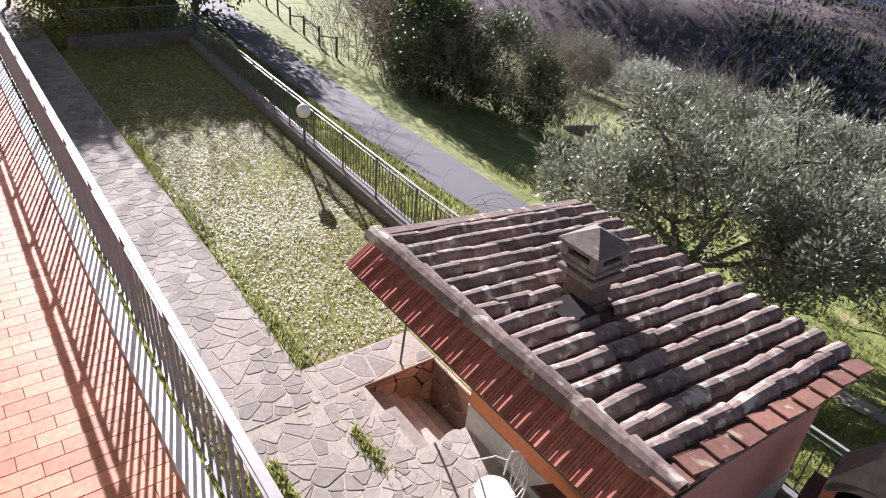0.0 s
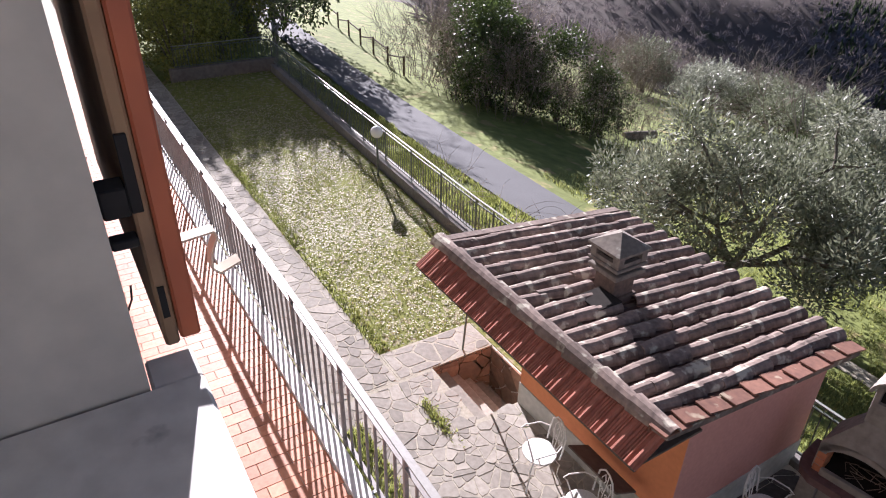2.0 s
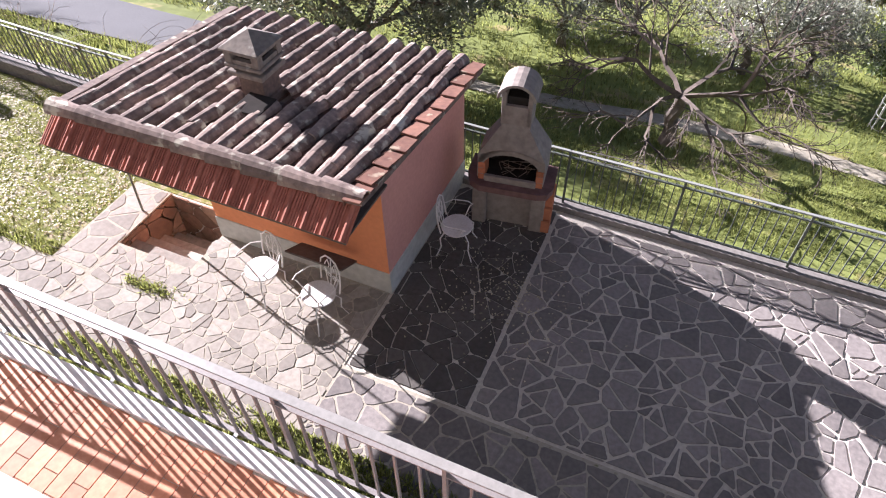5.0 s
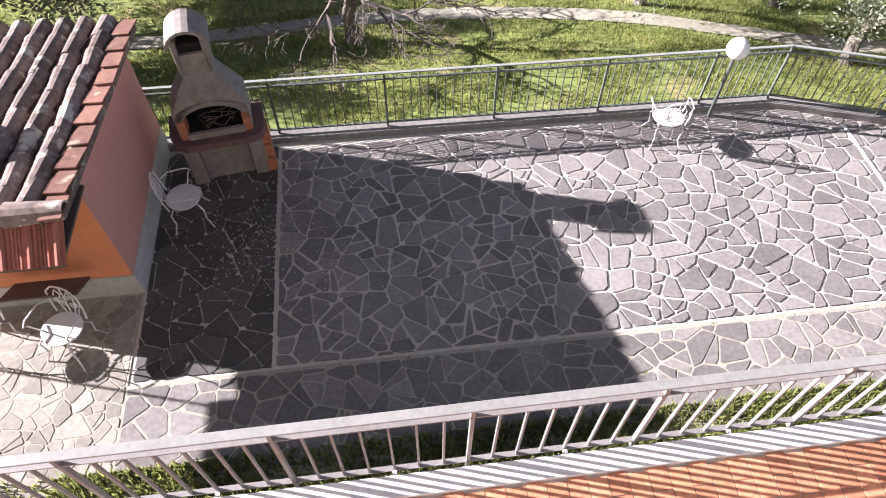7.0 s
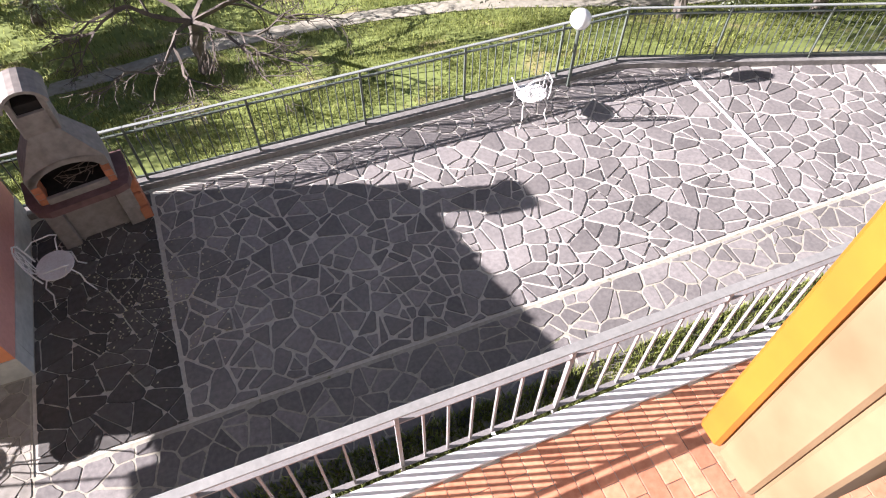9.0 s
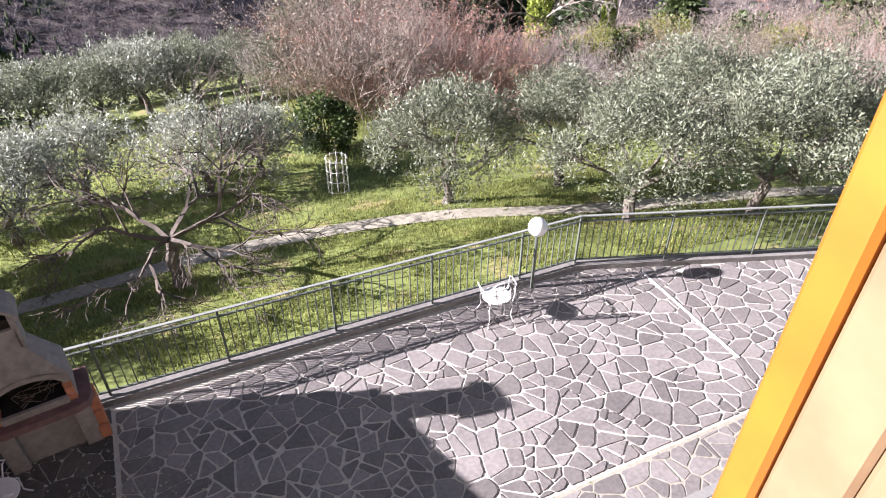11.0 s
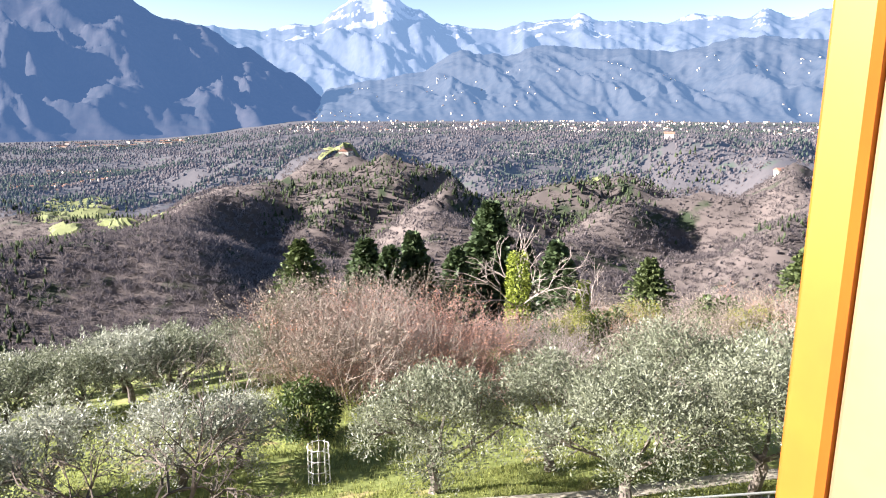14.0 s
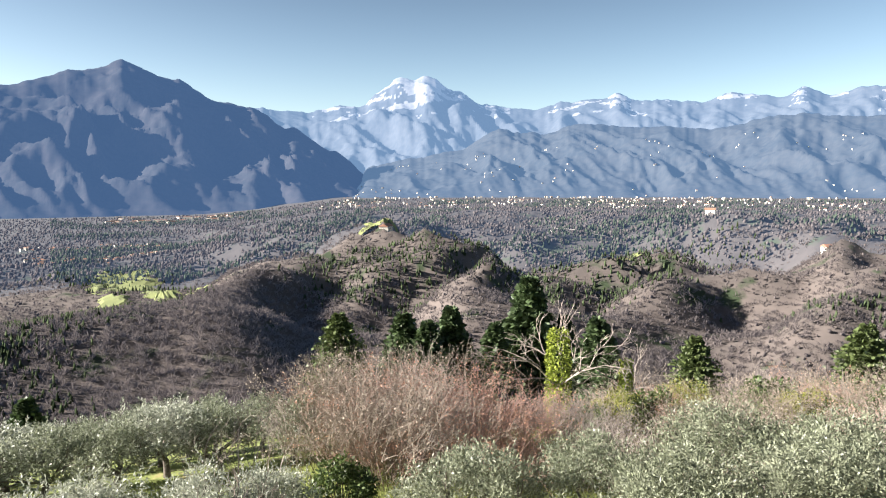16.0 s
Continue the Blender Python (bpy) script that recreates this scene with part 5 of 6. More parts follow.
for z in (0.1, 0.4, 0.7, 1.0):
    part("hoop", tube(bmesh.new(), [(0.28 * math.cos(t * math.tau / 14), 0.28 * math.sin(t * math.tau / 14), z) for t in range(15)], 0.008, 4), M_white, guard)
part("sapling", tube(bmesh.new(), [(0, 0, -0.1), (0.05, 0.02, 0.7), (0.02, 0.05, 1.5)], 0.02, 5, [0.025, 0.018, 0.006]), M_bark, guard)

# dry bramble hanging over the garden fence
rng = random.Random(61)
bs = Soup()
for _ in range(70):
    p = Vector((rng.uniform(-13, -7.5), rng.uniform(7.6, 8.6), 0))
    p.z = land(p.x, p.y)
    d = Vector((rng.uniform(-0.7, 0.7), rng.uniform(-0.6, 0.4), 1.2)).normalized()
    for k in range(9):
        q = p + d * 0.22
        bs.stick(p, q, 0.009 * (1 - k * 0.08), 0.009 * (1 - (k + 1) * 0.08))
        p, d = q, (d + rand_dir(rng) * 0.25 + Vector((0, 0, -0.22))).normalized()
tagged(new("dry_bramble", bs.mesh("dry_bramble", M_barkpale)), "tangle of dry bramble canes over the garden fence", "bramble", kind="stuff")

for x, y, s_ in ((-33.0, 9.0, 1.6), (-34.5, 12.0, 1.7), (-31.5, 6.4, 1.05)):
    place_tree("evergreen_tree", "tall dark ivy-clad tree past the lawn's end", "tree", sh_dark, SF, x, y, s_, x, "evergreens past the lawn", z=-0.5)
# tall leafless trees past the lawn's end, whose shade streaks the lawn
lt, lb, _ = bare_kind(24, 8.5, M_bark, 6, 0.55, 6, 0.25, 0.0, 0.13, 1.2)
for x, y, s_, a in ((-35.5, 10.2, 1.1, 0), (-37.5, 12.4, 1.3, 2), (-33.5, 9.0, 1.0, 4), (-36.5, 8.6, 1.1, 1), (-39, 10.8, 1.3, 3)):
    place_tree("bare_tree", "tall leafless grey tree past the lawn's end", "tree", (lt, lb), ("trunk", "crown"), x, y, s_, a, "leafless trees past the lawn", z=-0.5)

# ---- grass blades and fallen leaves ----
def off_tracks(x, y):
    """Whether a place lies clear of the lane and the gravel path."""
    return all(abs(x - p[0]) > 1.2 or math.hypot(x - p[0], y - p[1]) > 1.12 for p in LANE) and all(abs(x - p[0]) > 0.5 or math.hypot(x - p[0], y - p[1]) > 0.36 for p in PATHLINE)


def blades(name, area, n, h, material, label, seed, zf, keep=lambda x, y: True):
    rng = random.Random(seed)
    v, f = [], []
    while len(f) < n:
        x, y = rng.uniform(area[0], area[2]), rng.uniform(area[1], area[3])
        if (y > 9 and not off_tracks(x, y)) or not keep(x, y) or noise.noise((x * 0.9, y * 0.9, seed)) < rng.uniform(-0.6, 0.25):
            continue
        z, a = zf(x, y), rng.uniform(0, math.tau)
        hh, w = h * rng.uniform(0.5, 1.3), h * 0.13
        o = len(v)
        lx_, ly_ = rng.uniform(-0.5, 0.5) * hh, rng.uniform(-0.5, 0.5) * hh
        v += [(x - w * math.cos(a), y - w * math.sin(a), z - 0.01), (x + w * math.cos(a), y + w * math.sin(a), z - 0.01), (x + lx_, y + ly_, z + hh)]
        f.append((o, o + 1, o + 2))
    return tagged(new(name, raw_mesh(name, v, f, material)), label, "grass", kind="stuff")


M_blade = leaf_mat("fresh grass blade", (0.36, 0.385, 0.125), (0.19, 0.21, 0.06), rand=0.45, rough=0.6, trans=0.55)
M_blade2 = leaf_mat("lawn grass blade", (0.38, 0.38, 0.13), (0.22, 0.22, 0.07), rand=0.45, rough=0.6, trans=0.45)
M_litter = leaf_mat("fallen pale leaf", (0.62, 0.57, 0.40), (0.42, 0.37, 0.24), rand=0.5, rough=0.6)


def on_lawn(x, y):
    return not (x > -6.8 and y < 5.7)


blades("lawn_grass", (-24, 3.92, -4.9, 7.0), 30000, 0.06, M_blade2, "short tufted lawn grass", 71, lambda x, y: lawn_z, on_lawn)
blades("edge_grass", (-16, 3.86, -6.8, 4.1), 2600, 0.085, M_blade, "longer fresh grass along the lawn's edge", 72, lambda x, y: lawn_z)
blades("strip_grass", (-12, 1.8, 8, 2.62), 16000, 0.09, M_blade2, "rough grass beside the house", 73, lambda x, y: -0.03)
blades("meadow_grass", (-10, 7.9, 14, 13.5), 60000, 0.085, M_blade, "meadow grass below the fence", 74, land, lambda x, y: y > edge_y(x) + 0.1)
blades("verge_grass", (-26, 7.6, -7, 10.4), 22000, 0.14, M_blade, "grass verge between wall and lane", 75, land, lambda x, y: y > edge_y(x) + 0.35)
blades("slope_grass", (-14, 13, 14, 30), 45000, 0.13, M_blade, "meadow grass on the slope", 76, land)
rng = random.Random(77)
lit = Soup()
while len(lit.f) < 16000:
    x, y = rng.uniform(-20, -6.8), rng.uniform(3.92, 7.0)
    if noise.noise((x * 0.5, y * 0.5, 4)) < rng.uniform(-0.7, 0.3):
        continue
    d = Vector((rng.uniform(-1, 1), rng.uniform(-1, 1), rng.uniform(-0.2, 0.25))).normalized()
    lit.leaf(Vector((x, y, lawn_z + rng.uniform(0.004, 0.035))), d, Vector((0, 0, 1)), rng.uniform(0.035, 0.07), rng.uniform(0.010, 0.018))
tagged(new("fallen_leaves", lit.mesh("fallen_leaves", M_litter)), "pale fallen leaves scattered over the lawn", "leaves", kind="stuff")

blades("bed_grass", (-5.5, 1.9, 11, 2.98), 34000, 0.10, M_blade, "rough yellow-green grass in the bed below the balcony", 79, lambda x, y: 0.0)
wd = random.Random(78)
wv = Soup()
for k in range(420):
    f = wd.random()
    p = Vector((-5.45 + 0.75 * f + wd.gauss(0, 0.05 + 0.10 * (f > 0.85)), 3.96 + 0.02 * f + wd.gauss(0, 0.04), -0.01))
    wv.leaf(p, rand_dir(wd, 1.0), rand_dir(wd), wd.uniform(0.04, 0.10), 0.008)
tagged(new("weeds", wv.mesh("weeds", M_blade)), "green weeds growing in the paving joints", "weeds", kind="stuff")

pl = random.Random(80)
pv = Soup()
for k in range(420):
    x, y = pl.gauss(-0.55, 0.55), pl.gauss(5.75, 0.5)
    if x > -1.75 and 4.2 < y < 7.3:
        d = Vector((pl.uniform(-1, 1), pl.uniform(-1, 1), 0.1)).normalized()
        pv.leaf(Vector((x, y, 0.014)), d, Vector((0, 0, 1)), pl.uniform(0.02, 0.045), pl.uniform(0.008, 0.014))
tagged(new("patio_leaves", pv.mesh("patio_leaves", M_litter)), "pale fallen leaves scattered over the shaded patio", "leaves", kind="stuff")

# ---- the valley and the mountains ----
# distance haze is painted on: a blue emission of the surface itself
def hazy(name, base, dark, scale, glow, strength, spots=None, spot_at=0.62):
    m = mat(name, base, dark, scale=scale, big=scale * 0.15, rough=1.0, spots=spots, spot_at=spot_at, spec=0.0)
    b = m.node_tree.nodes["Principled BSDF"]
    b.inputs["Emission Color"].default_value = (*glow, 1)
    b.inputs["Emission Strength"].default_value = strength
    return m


# all four glow blue in place of air between them and the eye
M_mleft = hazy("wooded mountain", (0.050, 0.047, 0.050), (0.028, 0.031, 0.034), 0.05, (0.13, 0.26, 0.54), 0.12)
M_mfoot = hazy("foothills with haze glow", (0.052, 0.052, 0.052), (0.028, 0.032, 0.036), 0.05, (0.19, 0.34, 0.60), 0.15)
M_mpeak = hazy("far ridges with haze glow", (0.075, 0.078, 0.085), (0.045, 0.05, 0.058), 0.03, (0.25, 0.42, 0.70), 0.18)
M_mrock = hazy("pale rock with haze glow", (0.26, 0.245, 0.235), (0.11, 0.115, 0.13), 0.03, (0.27, 0.43, 0.70), 0.20)


def crest(table, az):
    """Height of a crest between a few named bearings."""
    for (a0, e0), (a1, e1) in zip(table, table[1:]):
        if a0 <= az <= a1:
            t = (az - a0) / (a1 - a0)
            t = t * t * (3 - 2 * t)
            return e0 + (e1 - e0) * t
    return table[0][1] if az < table[0][0] else table[-1][1]


def mountain(name, label, table, r0, r1, base, seed, material, rough, nu=640, nv=84, rock=None, spur=0.2):
    az0, az1 = table[0][0], table[-1][0]
    verts, faces = [], []
    for i in range(nu + 1):
        az = az0 + (az1 - az0) * i / nu
        top = 7 + r1 * math.tan(radians(crest(table, az) + 0.22 * noise.fractal((az * 0.6, seed, 0), 0.75, 2.1, 6)))
        for j in range(nv + 1):
            v = j / (nv - 4)
            r = r0 + (r1 - r0) * v
            x, y = r * math.sin(radians(az)), r * math.cos(radians(az))
            f = min(v, 1.0)
            warp = 0.5 * noise.noise((az * 0.1, f * 2, seed + 9))
            wob = noise.ridged_multi_fractal((az * spur + 1.4 * f + warp + seed, f * 2.0, seed), 1.0, 2.1, 6, 1.0, 2.0) - 1.0
            z = base + (top - base) * f ** 1.15 + rough * wob * math.sin(math.pi * min(1, f)) ** 0.8 * (top - base)
            if v > 1:
                z = base + (top - base) * (1 - (v - 1) * 3)
            verts.append((x, y, z))
    n = nv + 1
    for i in range(nu):
        for j in range(nv):
            a = i * n + j
            faces.append((a, a + n, a + n + 1, a + 1))
    me = raw_mesh(name, verts, faces, material)
    if rock:
        me.materials.append(rock)
        for p in me.polygons:
            c = p.center
            h = (c.z - 7) / math.hypot(c.x, c.y) * 57.3
            if h > 7.3 + 2.6 * noise.fractal((c.x * 0.006, c.y * 0.006, c.z * 0.014), 0.7, 2.1, 4):
                p.material_index = 1
    ob = tagged(new(name, me), label, "mountain", kind="structure")
    return smooth(ob)


mountain("backdrop_mountain_left", "broad wooded mountain with painted blue haze", [(-100, 5.5), (-60, 7.0), (-30, 7.2), (-14, 6.2), (-10.5, 7.1), (-6, 8.4), (-2.8, 9.3), (1.3, 8.3), (4.4, 6.7), (6.6, 6.3), (10, 4.7), (13.5, 2.8), (17, 0.4), (19, -2.0)], 1750, 2750, -75, 3.1, M_mleft, 0.26, spur=0.15)
mountain("backdrop_peak", "pale rocky peak and ridges with painted haze", [(2, 5.2), (8, 6.2), (11, 6.1), (14, 6.5), (15.7, 6.6), (18.2, 8.3), (19.2, 8.9), (20.4, 8.7), (21.7, 9.2), (24, 7.8), (26.4, 6.7), (30.5, 6.2), (33.5, 6.8), (36.6, 6.9), (37.6, 7.4), (39, 6.8), (44, 6.5), (46, 6.9), (50, 6.5), (51.3, 7.0), (53, 6.5), (55, 6.9), (70, 6.4), (110, 5.5)], 2900, 4300, -30, 7.7, M_mpeak, 0.15, rock=M_mrock, spur=0.22)
foothills = mountain("backdrop_foothills", "wooded foothills with painted haze above the valley town", [(14, -1.6), (17, 1.6), (20, 2.2), (24, 2.9), (28, 4.6), (31, 4.2), (35, 5.0), (40, 4.6), (45, 4.3), (50, 5.2), (56, 4.8), (70, 4.9), (110, 4.0)], 1800, 2850, -32, 5.2, M_mfoot, 0.20, spur=0.2)

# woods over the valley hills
# gives a leaf material a blue emission that imitates distance haze
def add_haze_glow(m, glow, strength):
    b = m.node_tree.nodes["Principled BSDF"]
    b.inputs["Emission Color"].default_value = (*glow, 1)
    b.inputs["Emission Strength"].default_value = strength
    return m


# haze painted in by distance: faint on near crowns, stronger on far ones
M_far = add_haze_glow(leaf_mat("distant crowns with faint haze glow", (0.18, 0.15, 0.14), (0.11, 0.094, 0.09), rand=0.3, rough=1.0, spec=0.0, trans=0.4), (0.16, 0.26, 0.48), 0.022)
M_farther = add_haze_glow(leaf_mat("bare crowns with haze glow", (0.17, 0.145, 0.138), (0.11, 0.096, 0.094), rand=0.3, rough=1.0, spec=0.0, trans=0.4), (0.16, 0.26, 0.48), 0.06)
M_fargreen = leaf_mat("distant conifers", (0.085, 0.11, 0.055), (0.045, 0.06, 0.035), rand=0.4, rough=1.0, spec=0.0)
M_fargreener = add_haze_glow(leaf_mat("conifers with haze glow", (0.075, 0.095, 0.06), (0.045, 0.058, 0.042), rand=0.4, rough=1.0, spec=0.0), (0.16, 0.26, 0.48), 0.05)


def crowns(name, label, material, n, seed, az0, az1, r0, r1, h0, h1, kind="bare", keep=None):
    rng = random.Random(seed)
    v, f = [], []
    made = 0
    while made < n:
        az, r = radians(rng.uniform(az0, az1)), r0 * (r1 / r0) ** rng.random()
        x, y = r * math.sin(az), r * math.cos(az)
        if noise.noise((x * 0.006, y * 0.006, seed)) < (keep if keep is not None else -1) + rng.uniform(-0.1, 0.1):
            continue
        made += 1
        z, h = land(x, y), rng.uniform(h0, h1) * (0.7 + 0.5 * min(1, r / 800))
        w = h * (0.26 if kind == "fir" else 0.42) * rng.uniform(0.8, 1.25)
        o = len(v)
        rings = ((0.10, 1.0), (0.55, 0.55)) if kind == "fir" else ((0.15, 0.8), (0.62, 0.85))
        for zz, ww in rings:
            for k in range(4):
                a = k * math.tau / 4 + zz * 2 + rng.uniform(-0.4, 0.4)
                q = w * ww * rng.uniform(0.65, 1.3)
                v.append((x + q * math.cos(a), y + q * math.sin(a), z + h * (zz + rng.uniform(-0.1, 0.1))))
        v.append((x, y, z + h))
        for k in range(4):
            f.append((o + k, o + (k + 1) % 4, o + 4 + (k + 1) % 4, o + 4 + k))
            f.append((o + 4 + k, o + 4 + (k + 1) % 4, o + 8))
    return smooth(tagged(new(name, raw_mesh(name, v, f, material)), label, "woodland", kind="stuff"))


def spikes(name, label, material, n, seed, az0, az1, r0, r1, h0, h1):
    """Woods of leafless trees: sheaves of fine shoots."""
    rng = random.Random(seed)
    s = Soup()
    for _ in range(n):
        az, r = radians(rng.uniform(az0, az1)), rng.uniform(r0, r1)
        x, y = r * math.sin(az), r * math.cos(az)
        base, h = Vector((x, y, land(x, y))), rng.uniform(h0, h1)
        for k in range(16):
            d = rand_dir(rng, 1.0)
            d.z = abs(d.z)
            p = base + Vector((d.x * h * 0.12, d.y * h * 0.12, h * rng.uniform(0.0, 0.35)))
            s.leaf(p, d, rand_dir(rng), h * rng.uniform(0.4, 0.75), 0.03 * h)
    return tagged(new(name, s.mesh(name, material)), label, "woodland", kind="stuff")


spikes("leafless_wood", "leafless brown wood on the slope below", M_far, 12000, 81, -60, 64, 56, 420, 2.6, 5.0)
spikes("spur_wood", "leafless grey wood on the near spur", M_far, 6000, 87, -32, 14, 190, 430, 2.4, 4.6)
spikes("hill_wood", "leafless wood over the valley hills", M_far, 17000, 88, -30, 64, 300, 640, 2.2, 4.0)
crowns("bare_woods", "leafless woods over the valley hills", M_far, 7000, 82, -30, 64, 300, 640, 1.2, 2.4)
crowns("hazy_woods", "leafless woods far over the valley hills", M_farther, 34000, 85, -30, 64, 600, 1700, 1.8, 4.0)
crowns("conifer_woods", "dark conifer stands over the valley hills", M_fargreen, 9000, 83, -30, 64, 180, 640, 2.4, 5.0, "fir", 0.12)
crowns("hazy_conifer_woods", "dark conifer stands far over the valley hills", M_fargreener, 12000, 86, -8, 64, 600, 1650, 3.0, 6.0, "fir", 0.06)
crowns("slope_pines", "row of dark pines down the slope", M_fargreen, 90, 84, -3, 13, 95, 190, 4, 7, "bare")

# fields, village and lone houses
M_field = mat("valley field", (0.28, 0.31, 0.12), (0.17, 0.19, 0.08), scale=0.05, big=0.01, rough=1.0)
M_house = mat("pale house wall", (0.70, 0.66, 0.58), (0.55, 0.50, 0.44), scale=0.5, rough=0.9, rand=0.25)
M_hroof = mat("clay house roof", (0.38, 0.20, 0.14), (0.26, 0.14, 0.10), scale=0.6, rough=0.9, rand=0.25)


def field(az0, az1, r0, r1, label, name="field"):
    """A meadow with a ragged outline, laid on the ground."""
    v, f, n = [], [], 28
    ca, cr = radians((az0 + az1) / 2), (r0 + r1) / 2
    x0, y0 = cr * math.sin(ca), cr * math.cos(ca)
    v.append((x0, y0, land(x0, y0) + 2.4))
    for j in (0.33, 0.66, 1.0):
        for i in range(n):
            t = i * math.tau / n
            k = j * (0.95 + 0.5 * noise.fractal((math.cos(t) * 1.7, math.sin(t) * 1.7, az0), 0.8, 2.1, 4))
            a, r = ca + radians(az1 - az0) / 2 * k * math.cos(t), cr + (r1 - r0) / 2 * k * math.sin(t)
            x, y = r * math.sin(a), r * math.cos(a)
            v.append((x, y, land(x, y) + (2.4 if j < 1 else 0.6)))
    for i in range(n):
        f.append((0, 1 + (i + 1) % n, 1 + i))
        for j in (0, 1):
            f.append((1 + j * n + i, 1 + j * n + (i + 1) % n, 1 + (j + 1) * n + (i + 1) % n, 1 + (j + 1) * n + i))
    return tagged(new(name, raw_mesh(name, v, f, M_field)), label, "field", kind="structure")


field(-6.5, -1.0, 520, 690, "pale green meadow in the valley")
field(-2.0, 1.5, 470, 560, "pale green meadow in the valley")
field(-5.5, -2.5, 450, 510, "pale green meadow in the valley")
field(1.0, 4.5, 440, 520, "pale green meadow in the valley")
field(36, 44, 520, 590, "green clearing on the wooded ridge")
field(15.5, 19, 560, 620, "green clearing on the wooded ridge")


def lone_house(az, r, w, d, h, label):
    a = radians(az)
    x, y = r * math.sin(a), r * math.cos(a)
    z = land(x, y) + 2
    t = thing("far_house", label, "house", "far houses", m=pose(x, y, z, 0, 0, az * 3))
    part("wall", box(bmesh.new(), -w / 2, -d / 2, -4, w / 2, d / 2, h), M_house, t)
    bm = bmesh.new()
    vs = [bm.verts.new(p) for p in ((-w / 2 - 0.6, -d / 2 - 0.6, h), (w / 2 + 0.6, -d / 2 - 0.6, h), (w / 2 + 0.6, d / 2 + 0.6, h), (-w / 2 - 0.6, d / 2 + 0.6, h), (-w / 2 - 0.6, 0, h + d * 0.28), (w / 2 + 0.6, 0, h + d * 0.28))]
    for q in ((0, 1, 5, 4), (2, 3, 4, 5), (0, 4, 3), (1, 2, 5), (3, 2, 1, 0)):
        bm.faces.new([vs[i] for i in q])
    part("roof", bm, M_hroof, t)
    M_dark = bpy.data.materials.get("soot")
    for k in range(3):
        xx = -w * 0.3 + k * w * 0.3
        part("window", box(bmesh.new(), xx - 0.6, -d / 2 - 0.06, h * 0.45, xx + 0.6, -d / 2 + 0.02, h * 0.75), M_dark, t)


for az, r, w, d, h, lab in ((38.8, 560, 16, 9, 6, "white farmhouse on the wooded ridge"), (42.5, 575, 12, 8, 6, "pink farmhouse on the wooded ridge"), (47, 585, 14, 8, 6, "white farmhouse on the wooded ridge"), (53.5, 560, 9, 7, 5, "small white house on the ridge"),
                            (32.6, 760, 9, 8, 7, "white house at the road's end"), (45.0, 980, 13, 10, 8, "tall pale villa on the hill"), (28.5, 480, 8, 7, 5, "grey stone farmhouse among trees"), (18.0, 560, 14, 8, 5, "brown farmhouse on the ridge")):
    lone_house(az, r, w, d, h, lab)


def village(name, label, spots, seed, wide=(2.5, 6), tall=(1.4, 2.6)):
    """A far village: gabled blocks too small to pick apart, on the given spots."""
    rng = random.Random(seed)
    v, f, roof = [], [], []
    for x, y, z in spots:
        w, d, h = rng.uniform(*wide), rng.uniform(2.2, 4.2), rng.uniform(*tall)
        t = rng.uniform(-0.5, 0.5) + (1.57 if rng.random() < 0.3 else 0)
        o = len(v)
        for zz, k in ((-4, 1.0), (h, 1.0), (h + d * 0.25, 0.08)):
            for sx, sy in ((-1, -1), (1, -1), (1, 1), (-1, 1)):
                px, py = sx * w / 2, sy * d / 2 * k
                v.append((x + px * math.cos(t) - py * math.sin(t), y + px * math.sin(t) + py * math.cos(t), z + zz))
        for s in (0, 4):
            for k in range(4):
                f.append((o + s + k, o + s + (k + 1) % 4, o + s + 4 + (k + 1) % 4, o + s + 4 + k))
                roof.append(s == 4 and k % 2 == 0)
        f.append((o + 8, o + 9, o + 10, o + 11))
        roof.append(True)
    me = raw_mesh(name, v, f, M_house)
    me.materials.append(M_hroof)
    for p, r in zip(me.polygons, roof):
        p.material_index = 1 if r else 0
    return tagged(new(name, me), label, "village", kind="stuff")


def spread(n, seed, az0, az1, r0, r1, lift=1.0, clump=0.0):
    rng = random.Random(seed)
    out = []
    while len(out) < n:
        a, r = radians(rng.uniform(az0, az1)), rng.uniform(r0, r1)
        x, y = r * math.sin(a), r * math.cos(a)
        if noise.noise((x * 0.012, y * 0.012, seed)) > clump + rng.uniform(-0.15, 0.15):
            out.append((x, y, land(x, y) + lift))
    return out


village("valley_town", "pale houses of a town along the valley floor", spread(420, 91, 12, 62, 1300, 1790, 1.5, 0.0), 91)
village("left_village", "pale houses of a village in the valley", spread(150, 92, -10, 0, 720, 1000, 0.8, 0.0), 92, (2, 4.5), (1.2, 2.2))
village("valley_sheds", "long pale sheds on the valley floor", spread(46, 93, -4, 6, 1420, 1600, 2.0, 0.0), 93, (8, 22), (1.5, 2.5))
hr = random.Random(94)
slopes = []
while len(slopes) < 230:
    c = foothills.data.polygons[hr.randrange(len(foothills.data.polygons))].center
    if 1850 < math.hypot(c.x, c.y) < 2600 and noise.noise((c.x * 0.006, c.y * 0.006, 2.0)) > 0.12 + hr.uniform(-0.1, 0.1):
        slopes.append(tuple(c))
village("hill_villages", "pale houses scattered over the foothills", slopes, 94, (2.5, 6), (1.5, 3))
rr = spline([(230, 640), (300, 610), (366, 606), (420, 560)], 15)
v, f = [], []
for i, (x, y) in enumerate(rr):
    z = land(x, y) + 3.5
    v += [(x, y - 2, z), (x, y + 2, z + 0.6)]
    if i:
        f.append((2 * i - 2, 2 * i, 2 * i + 1, 2 * i - 1))
tagged(new("far_road", raw_mesh("far_road", v, f, M_concrete)), "pale road along the wooded ridge", "road", kind="structure")

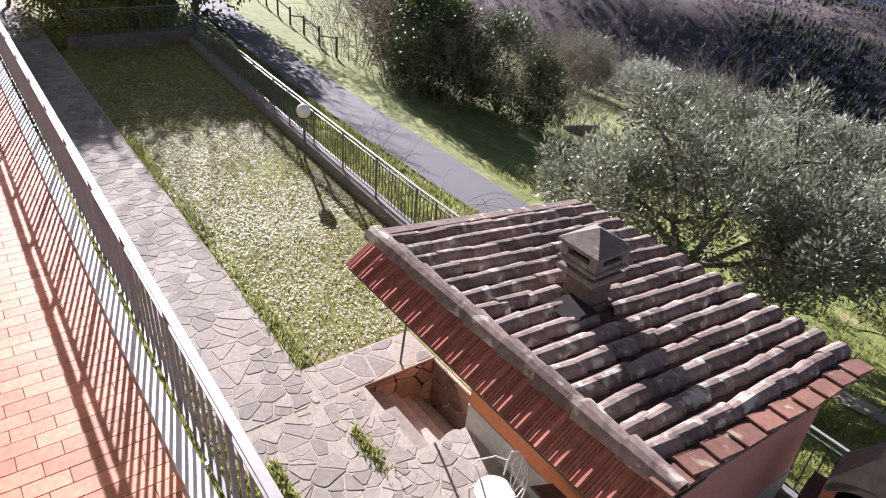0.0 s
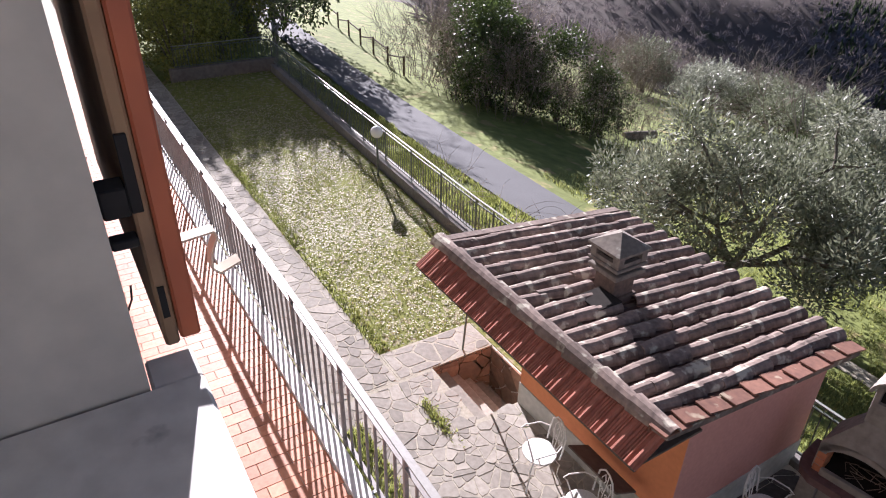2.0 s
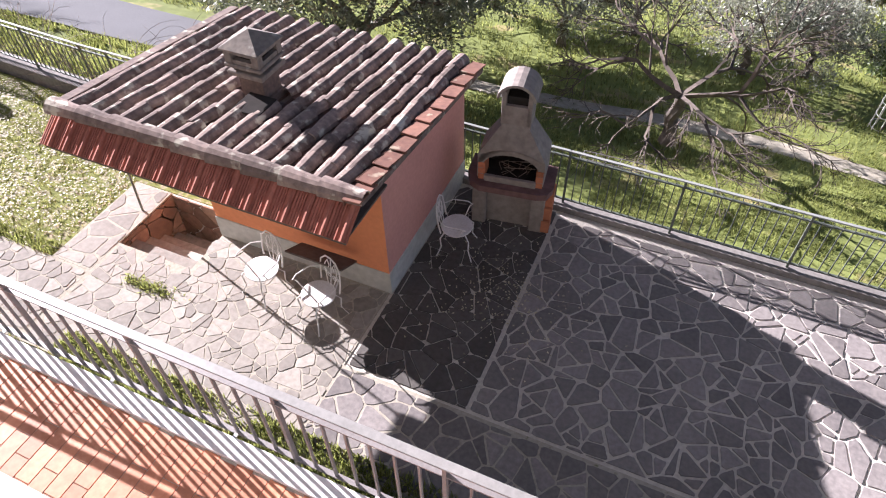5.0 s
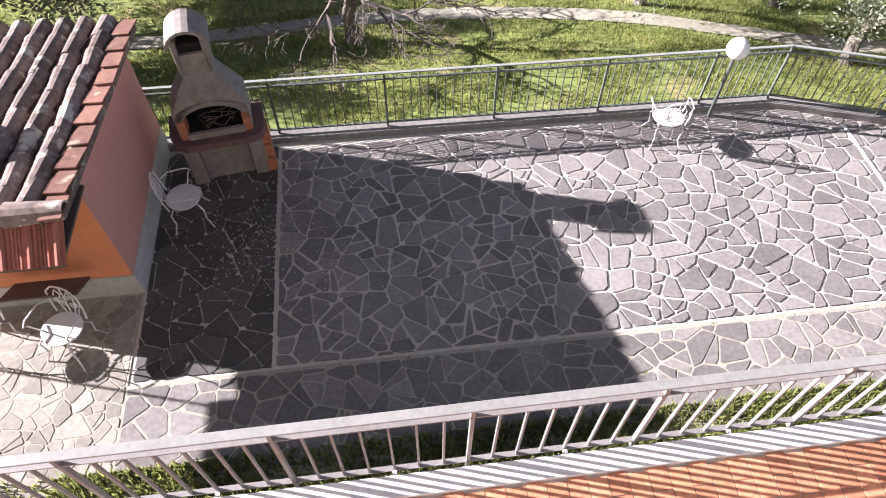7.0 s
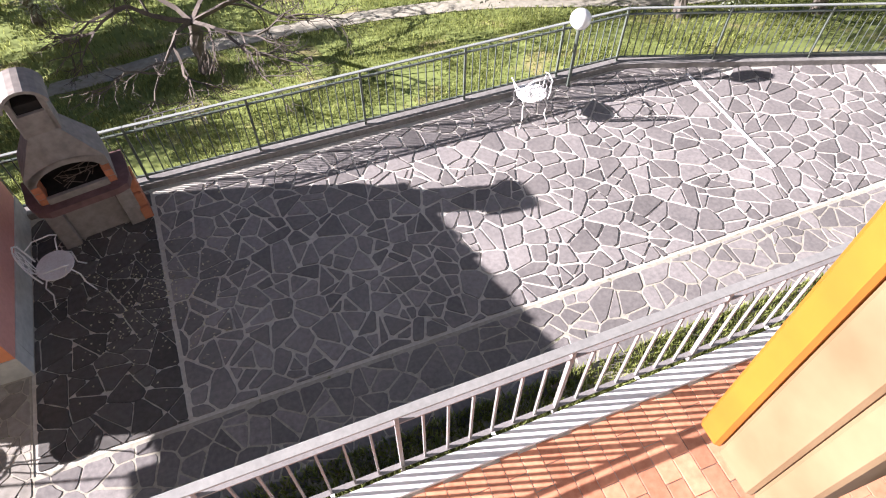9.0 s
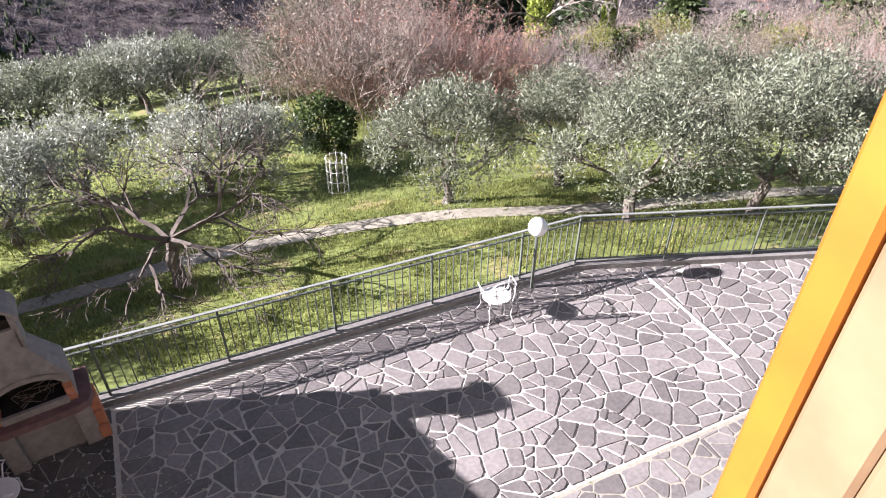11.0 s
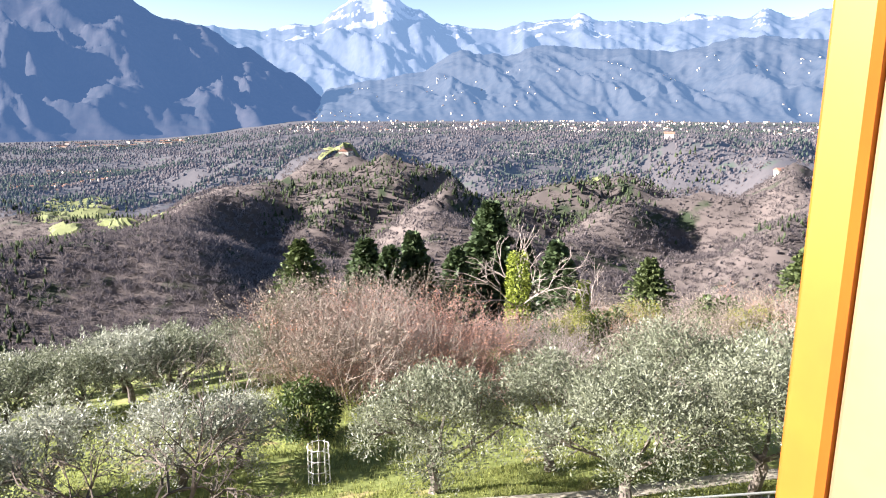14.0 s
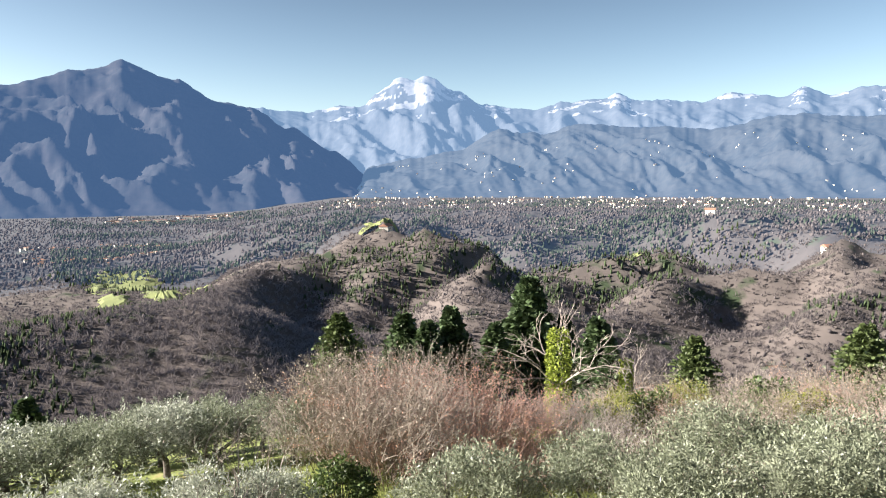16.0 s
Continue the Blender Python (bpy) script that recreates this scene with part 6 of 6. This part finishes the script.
# ---- paving stones, wall stones and floor tiles ----
pave(patio, (-0.36, 3.97, 11.0, 7.46), 0.225, 0.013, 101, M_stone, lambda x, y: 2.2 < x < 5.2, on_patio)
pave(patio, (11.0, 3.97, 17.0, 6.2), 0.26, 0.013, 104, M_stone, lambda x, y: False, on_patio)
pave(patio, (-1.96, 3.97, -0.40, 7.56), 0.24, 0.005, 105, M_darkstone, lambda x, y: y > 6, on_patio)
pave(forecourt, (-6.0, 2.66, -2.02, 5.16), 0.17, 0.006, 102, M_pathstone, lambda x, y: x > -4.1, lambda x, y: not (y > 4.44 and x < -4.72))
pave(forecourt, (-2.0, 2.80, 12.0, 3.90), 0.22, 0.009, 103, M_stone, lambda x, y: x < 4)
pave(garden_path, (-30, 2.42, -6.08, 3.85), 0.22, 0.008, 106, M_pathstone, lambda x, y: x > -10)
pave(stair_side, (-6.73, 3.90, -6.07, 5.6), 0.28, 0.012, 107, M_pathstone, lambda x, y: True)
part("joint_strip", box(bmesh.new(), 8.02, 4.75, -0.02, 8.065, 6.98, 0.008), M_white, patio, "white mortar strip across the paving")
# stones of the stair wall, standing
rng = random.Random(108)
for poly in cells(4.48, -1.0, 5.62, -0.02, 0.24, 108):
    vv, ff = stone_geometry(poly, 0.008, 0.02, 0.03, rng)
    if ff:
        part("wall_stone", raw_mesh("wall_stone", [(-6.05 + z, y, x2) for y, x2, z in vv], ff, M_wallstone), None, sw)
for poly in cells(-6.03, -1.0, -4.78, -0.02, 0.24, 109):
    vv, ff = stone_geometry(poly, 0.008, 0.02, 0.03, rng)
    if ff:
        part("wall_stone", raw_mesh("wall_stone", [(x, 5.598 - z, z2) for x, z2, z in vv], [q[::-1] for q in ff], M_wallstone), None, sw)
# balcony tiles in running bond, single where the camera passes
tile_me = mesh_of("floor_tile", box(bmesh.new(), -0.062, -0.127, -0.004, 0.062, 0.127, 0.004, 0.0015), M_tile)
tv, tf = [], []
col = 0
x = -20.0
while x < 8.0:
    y = WY + 0.13 - (0.13 if col % 2 else 0.0)
    while y < 1.66:
        lo, hi = max(y - 0.127, WY + 0.002), min(y + 0.127, 1.581)
        if hi - lo > 0.03:
            if -4.0 < x < -0.6 or 1.8 < x < 4.4:
                if hi - lo > 0.25:
                    o = part("floor_tile", tile_me, None, balcony)
                    o.location = (x, (lo + hi) / 2, 2.704)
                else:
                    part("floor_tile", box(bmesh.new(), x - 0.062, lo, 2.70, x + 0.062, hi, 2.708), M_tile, balcony)
            else:
                k = len(tv)
                for zz in (2.70, 2.708):
                    tv += [(x - 0.062, lo, zz), (x + 0.062, lo, zz), (x + 0.062, hi, zz), (x - 0.062, hi, zz)]
                tf += [(k + 4, k + 5, k + 6, k + 7), (k, k + 1, k + 5, k + 4), (k + 1, k + 2, k + 6, k + 5), (k + 2, k + 3, k + 7, k + 6), (k + 3, k, k + 4, k + 7)]
        y += 0.26
    col += 1
    x += 0.13
tagged(part("far_floor_tiles", raw_mesh("far_floor_tiles", tv, tf, M_tile), None, balcony), kind="stuff")
